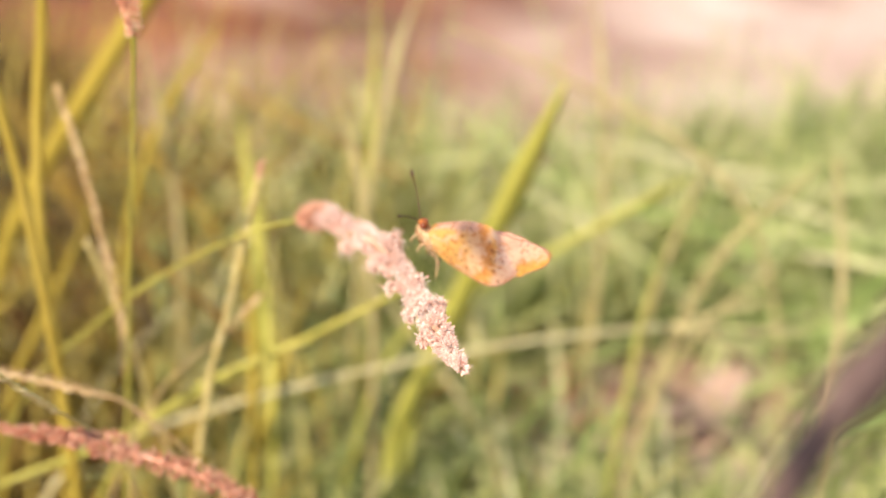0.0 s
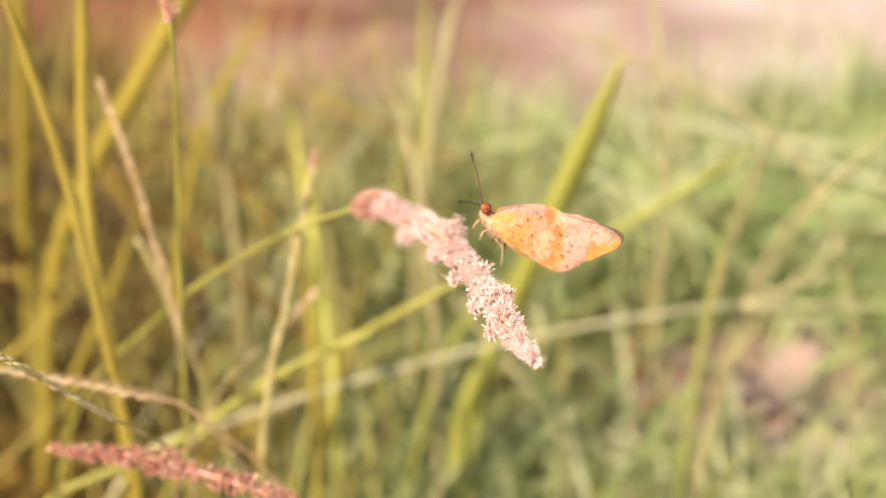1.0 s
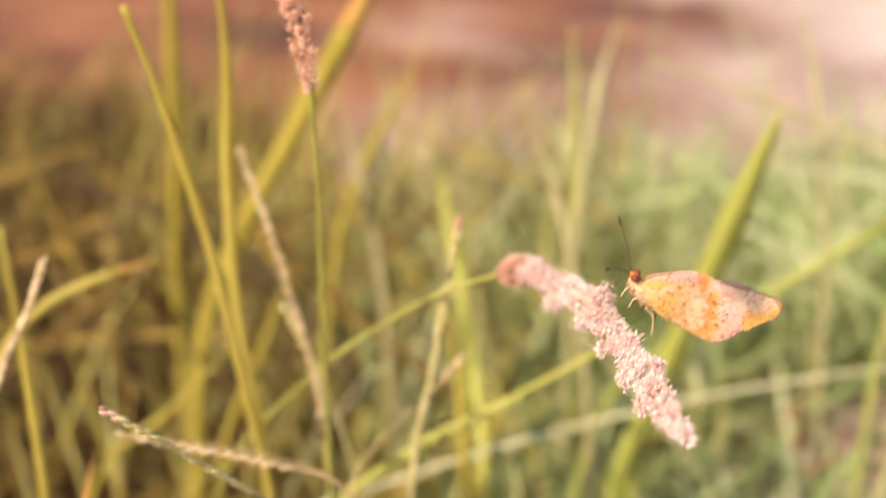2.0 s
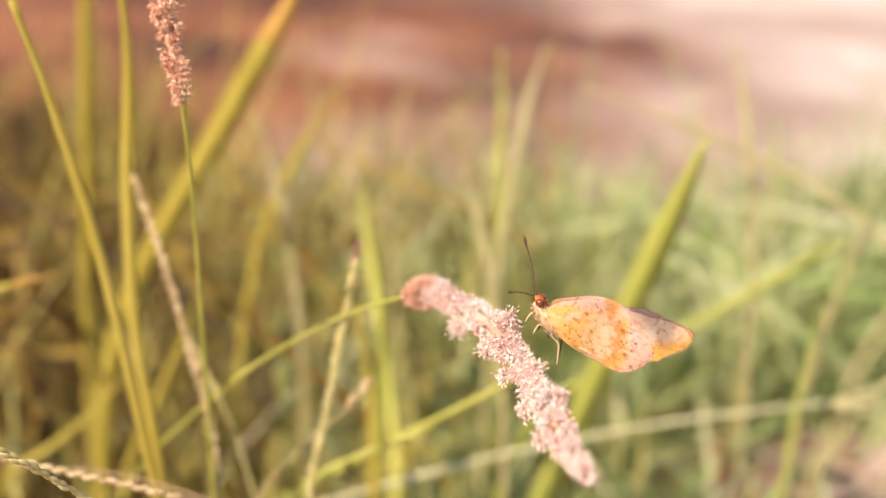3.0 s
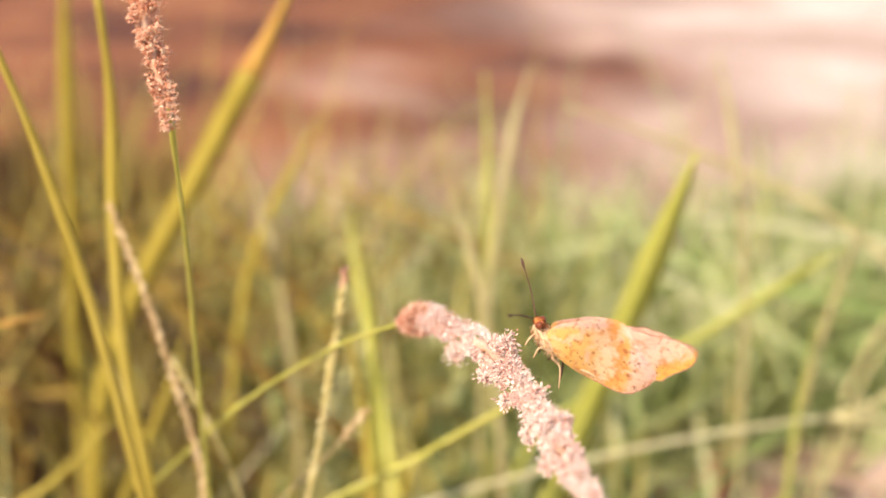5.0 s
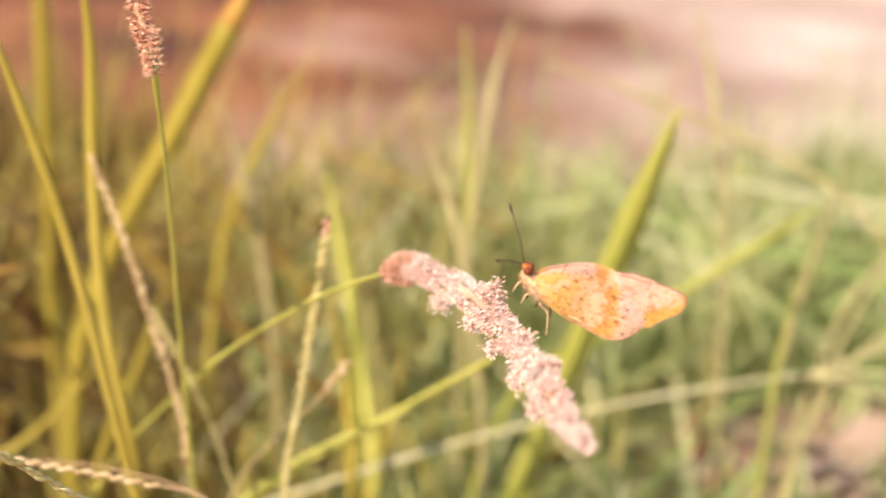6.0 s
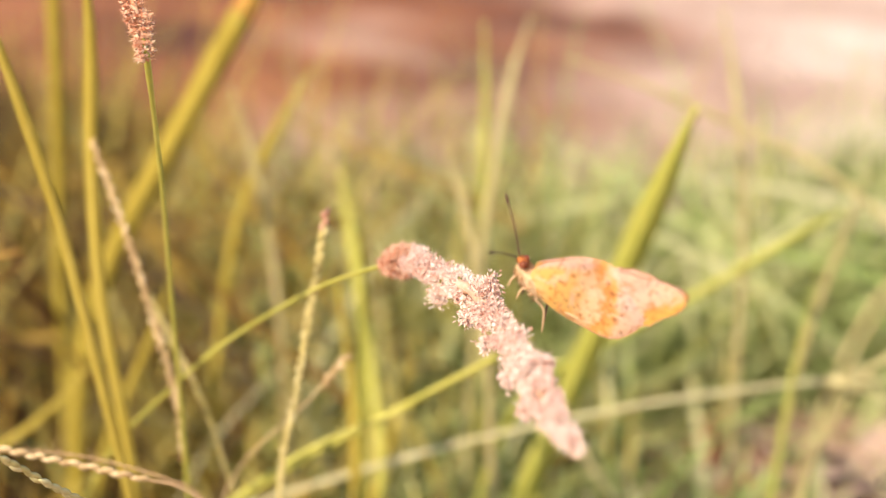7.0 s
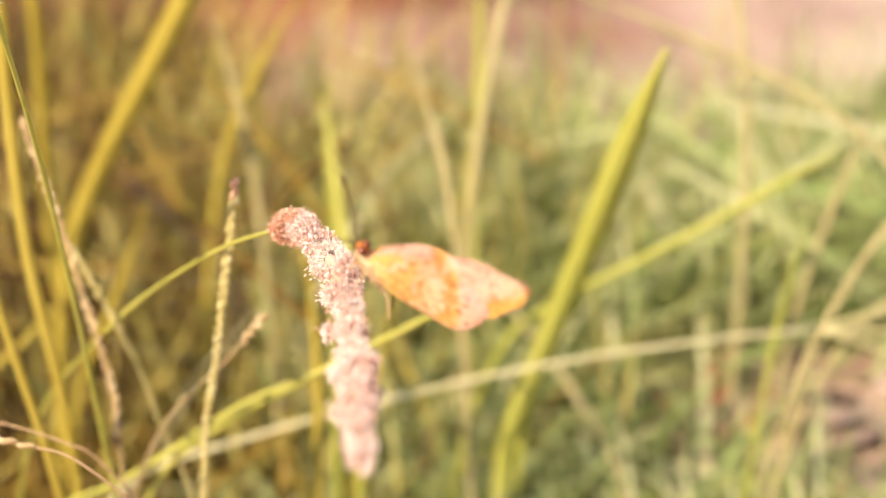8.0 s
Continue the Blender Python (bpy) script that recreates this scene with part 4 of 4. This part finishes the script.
def butterfly():
    bug = thing("butterfly", on_wing(262, 480), "orange butterfly with pale bands, wings closed, on a flower spike", "butterfly")
    wing(bug, "hindwing", HIND_EDGE, (490, 520), 0.00050, 1, HINDWING, "orange hindwing with cream and pink bands")
    wing(bug, "forewing", FORE_EDGE, (620, 490), 0.00040, 1, FOREWING, "orange-tipped forewing with a pale band")
    wing(bug, "hindwing", HIND_EDGE, (490, 520), 0.00050, -1, HINDWING, "orange hindwing with cream and pink bands")
    wing(bug, "forewing", FORE_EDGE, (620, 490), 0.00040, -1, FOREWING, "orange-tipped forewing with a pale band")
    bm = bmesh.new()
    a, b = on_wing(208, 372), on_wing(300, 548)
    blob(bm, a, b - a, (b - a).length, 0.00215, taper=0.1)
    furry(bm, a, b, 0.00215, 260, 0.0009)
    part("thorax", bm, CREAM, bug, "cream furry thorax")
    bm = bmesh.new()
    a, b = on_wing(285, 520), on_wing(455, 655)
    blob(bm, a, b - a, (b - a).length, 0.00125, taper=0.5)
    furry(bm, a, b, 0.00115, 120, 0.0006)
    part("abdomen", bm, CREAM, bug)
    bm = bmesh.new()
    a, b = on_wing(216, 340), on_wing(250, 400)
    blob(bm, a, b - a, (b - a).length, 0.00098)
    furry(bm, a, b, 0.00098, 140, 0.0005)
    head = part("head", bm, RUST, bug, "rust-orange furry head")
    for side in (1, -1):
        bm = bmesh.new()
        bmesh.ops.create_icosphere(bm, subdivisions=3, radius=0.00082, matrix=Matrix.Translation(on_wing(239, 366, side * 0.00085)))
        part("eye", bm, EYE, head, "dark amber eye")
        bm = bmesh.new()
        a, b = on_wing(212, 372, side * 0.0004), on_wing(198, 405, side * 0.0004)
        blob(bm, a, b - a, (b - a).length, 0.0004)
        part("palp", bm, CREAM, head)
    for root, end, bend, colour in (((206, 344), Vector((-0.00900, 0.29581, 0.34597)), Vector((0, 0, 0.0003)), BLACK), ((222, 340), Vector((-0.00815, 0.30941, 0.35282)), Vector((0.0004, 0, -0.0004)), HORN)):
        a = on_wing(*root)
        way = spline([a, a.lerp(end, 0.5) + bend, end], 10)
        horn = part("antenna", tube(way, lambda k: 0.00015 - 0.00004 * k), colour, bug, "thin dark antenna")
        bm = bmesh.new()
        tip = end - (end - a).normalized() * 0.0024
        blob(bm, tip, end - a, 0.0026, 0.00030)
        part("club", bm, BLACK, horn, "dark club of the antenna")
    legs = (
        ([(200, 412), (168, 440), (145, 470)], 0.0010, LEG),
        ([(232, 478), (206, 486), (172, 532)], 0.0011, LEG),
        ([(262, 530), (291, 576), (277, 640), (258, 697)], 0.0012, LEG),
        ([(252, 545), (226, 572), (214, 585)], -0.0010, HORN),
        ([(228, 470), (204, 500), (176, 548)], -0.0012, HORN),
        ([(266, 540), (284, 590), (266, 650), (250, 690)], -0.0014, HORN),
    )
    for points, off, material in legs:
        way = spline([on_wing(x, y, off) for x, y in points], 5)
        part("leg", tube(way, lambda k: 0.00028 - 0.00015 * k), material, bug, "jointed pale leg" if material is LEG else "")
    return bug


butterfly()

# ---- leaf blown past close by, and a tall blade that shades the flower ----
BLOWN = [(0.1200, 0.1505, 0.4880), (0.0831, 0.1299, 0.4495), (0.0574, 0.1132, 0.4150), (0.0469, 0.1054, 0.3981), (0.0309, 0.0985, 0.3467), (0.0221, 0.0930, 0.2464), (0.0163, 0.0911, 0.1098), (0.0143, 0.0911, -0.0400)]


def blown_leaf():
    line = spline(BLOWN, 7)
    ob = thing("dark_leaf", line[-1], "dark purple-brown dry leaf swaying close by", "leaf")
    part("leaf", facing(line, lambda k: 0.0030 * min(1, 0.15 + 4 * k) * (1 - 0.6 * k) * (1 + 0.3 * math.sin(k * 61) * math.sin(k * 23))), DARK, ob)
    part("midrib", tube(line, lambda k: 0.0004 + 0.0005 * k), DARK, ob)
    return ob


SHADING = [(-0.0311, 0.2249, 0.4381), (-0.0451, 0.1988, 0.4542), (-0.0731, 0.1490, 0.5100), (-0.1220, 0.0620, 0.6080), (-0.0600, -0.0600, 0.6200), (0.0000, -0.1500, 0.4500), (0.0200, -0.2000, -0.0300)]


def shading_blade():
    line = spline(SHADING, 8)
    ob = thing("arching_blade", line[-1], "tall arching grass blade swaying in the wind", "grass", "tall grass blades")
    part("leaf", facing(line, lambda k: 0.0026 * min(1, 0.3 + 5 * k)), YELLOW, ob)
    return ob


DARK_LEAF, SHADE_BLADE = blown_leaf(), shading_blade()


DARK_ROWS = [(0, 0.3), (0.3, -0.9), (0.5, -1.0), (0.8, -1.7), (1, 0.6), (1.2, 5.8), (1.6, 17.6), (2.2, 40), (3, 55), (8, 57)]
SHADE_ROWS = [(0, 0), (0.2, -1.9), (0.35, -1.6), (0.5, 0.35), (0.65, 0.2), (0.8, 0), (1, -2.4), (1.2, -1.5), (1.35, -0.1), (1.5, 0), (1.7, -1.4), (1.9, -2.4), (2.1, -0.4), (2.2, -0.1), (2.7, -2.2), (3.3, -0.9), (3.5, -1), (3.9, -1.3), (4.2, -2.8), (5, -3), (5.8, -3.2), (7.1, -3), (8, -3)]

# shifts of the stems' tops by the wind, in millimetres
SWAYS = {
    'stalk_a': [(0, 2.09, 1.48), (0.3, 3.28, 2.16), (0.5, -1.26, 2.41), (0.8, -2.25, 1.74), (1, 2.28, 1.03), (1.2, 2.25, 0.15), (1.5, -1.01, 0.85), (1.8, -0.26, 1.17), (2, 2.47, 0.92), (2.2, 0.01, 0.29), (3.3, 0.65, -1.58), (3.5, -1.38, -0.86), (4, 0.12, 0.16), (4.5, -1.18, -0.35), (4.7, -0.83, -0.74), (5.8, -0.35, -1.17), (6, -0.72, -1.17), (6.5, 0.17, -0.79), (7, -0.88, -1.95), (7.2, 0.03, -0.29), (7.5, 0.51, -0.74), (7.7, 1.03, -2.34), (8, 1.35, -4.39)],
    'stalk_b': [(0, 3.76, 2.13), (0.3, 6.12, 2.48), (0.5, 1.19, 1.87), (0.8, -0.71, 1.14), (1, 3.36, 2.52), (1.2, 3.35, 0.77), (1.5, -0.34, 0.00), (1.8, 0.36, 0.70), (2, 1.75, 2.25), (2.2, 0.15, 1.18), (3.3, -0.56, -4.30), (3.5, -1.79, -0.75), (4, -0.21, 0.16), (4.5, -2.05, 0.62), (4.7, -3.61, -0.95), (5.8, 0.53, -1.01), (6, -2.22, -2.09), (6.5, 0.59, -0.61), (7, -1.52, -2.48), (7.2, -1.04, -1.82), (7.5, 1.26, -3.42), (7.7, 2.97, -6.97), (8, 1.58, -12.41)],
    'tall': [(0, 3.75, 1.48), (0.3, 4.97, 2.37), (0.5, 0.31, 1.82), (0.8, -0.70, 0.64), (1, 2.94, 2.27), (1.2, 2.64, -0.24), (1.5, -1.87, -0.38), (1.8, 0.83, 0.13), (2, 2.93, 0.78), (2.2, 0.72, -0.46), (3.3, -2.32, -2.08), (3.5, -1.23, 0.22), (4, -0.04, -0.65), (4.5, -1.19, 0.66), (4.7, -1.77, -0.68), (5.8, -0.36, -0.09), (6, -1.41, -0.92), (6.5, 1.02, -0.47), (7, -1.29, -2.23), (7.2, -2.20, -1.00), (8, -2.20, -1.00)],
    'low': [(0, 1.58, 1.31), (0.3, 2.31, 2.17), (0.5, -0.31, 2.42), (0.8, -0.39, 0.70), (1, 0.61, -1.93), (1.2, 0.97, -3.75), (1.5, -1.77, -1.60), (1.8, -1.45, -5.45), (2, -1.17, -3.96), (2.2, -1.59, -5.11), (3.3, 0.60, -7.83), (3.5, -4.41, -4.68), (4, -1.74, -4.77), (5.8, -2.76, -4.90), (6, -2.84, -5.06), (6.5, -1.90, -3.72), (7, -2.64, -4.13), (7.2, -2.71, -3.10), (8, -2.71, -3.10)],
}


def motions():
    x, y, z = DARK_LEAF.location
    walk(DARK_LEAF, [(t, pose(x, y, z, 0, a, 0)) for t, a in DARK_ROWS])
    x, y, z = SHADE_BLADE.location
    walk(SHADE_BLADE, [(t, pose(x, y, z, 0, 0, a)) for t, a in SHADE_ROWS])

    for ob, key, height in ((STALK_A, "stalk_a", 0.294), (STALK_B, "stalk_b", 0.290), (tall, "tall", 0.352), (low, "low", 0.263)):
        x, y, z = ob.location
        walk(ob, [(t, pose(x, y, z + dz / 1000, 0, math.degrees(dx / 1000 / height), 0)) for t, dx, dz in SWAYS[key]])


motions()
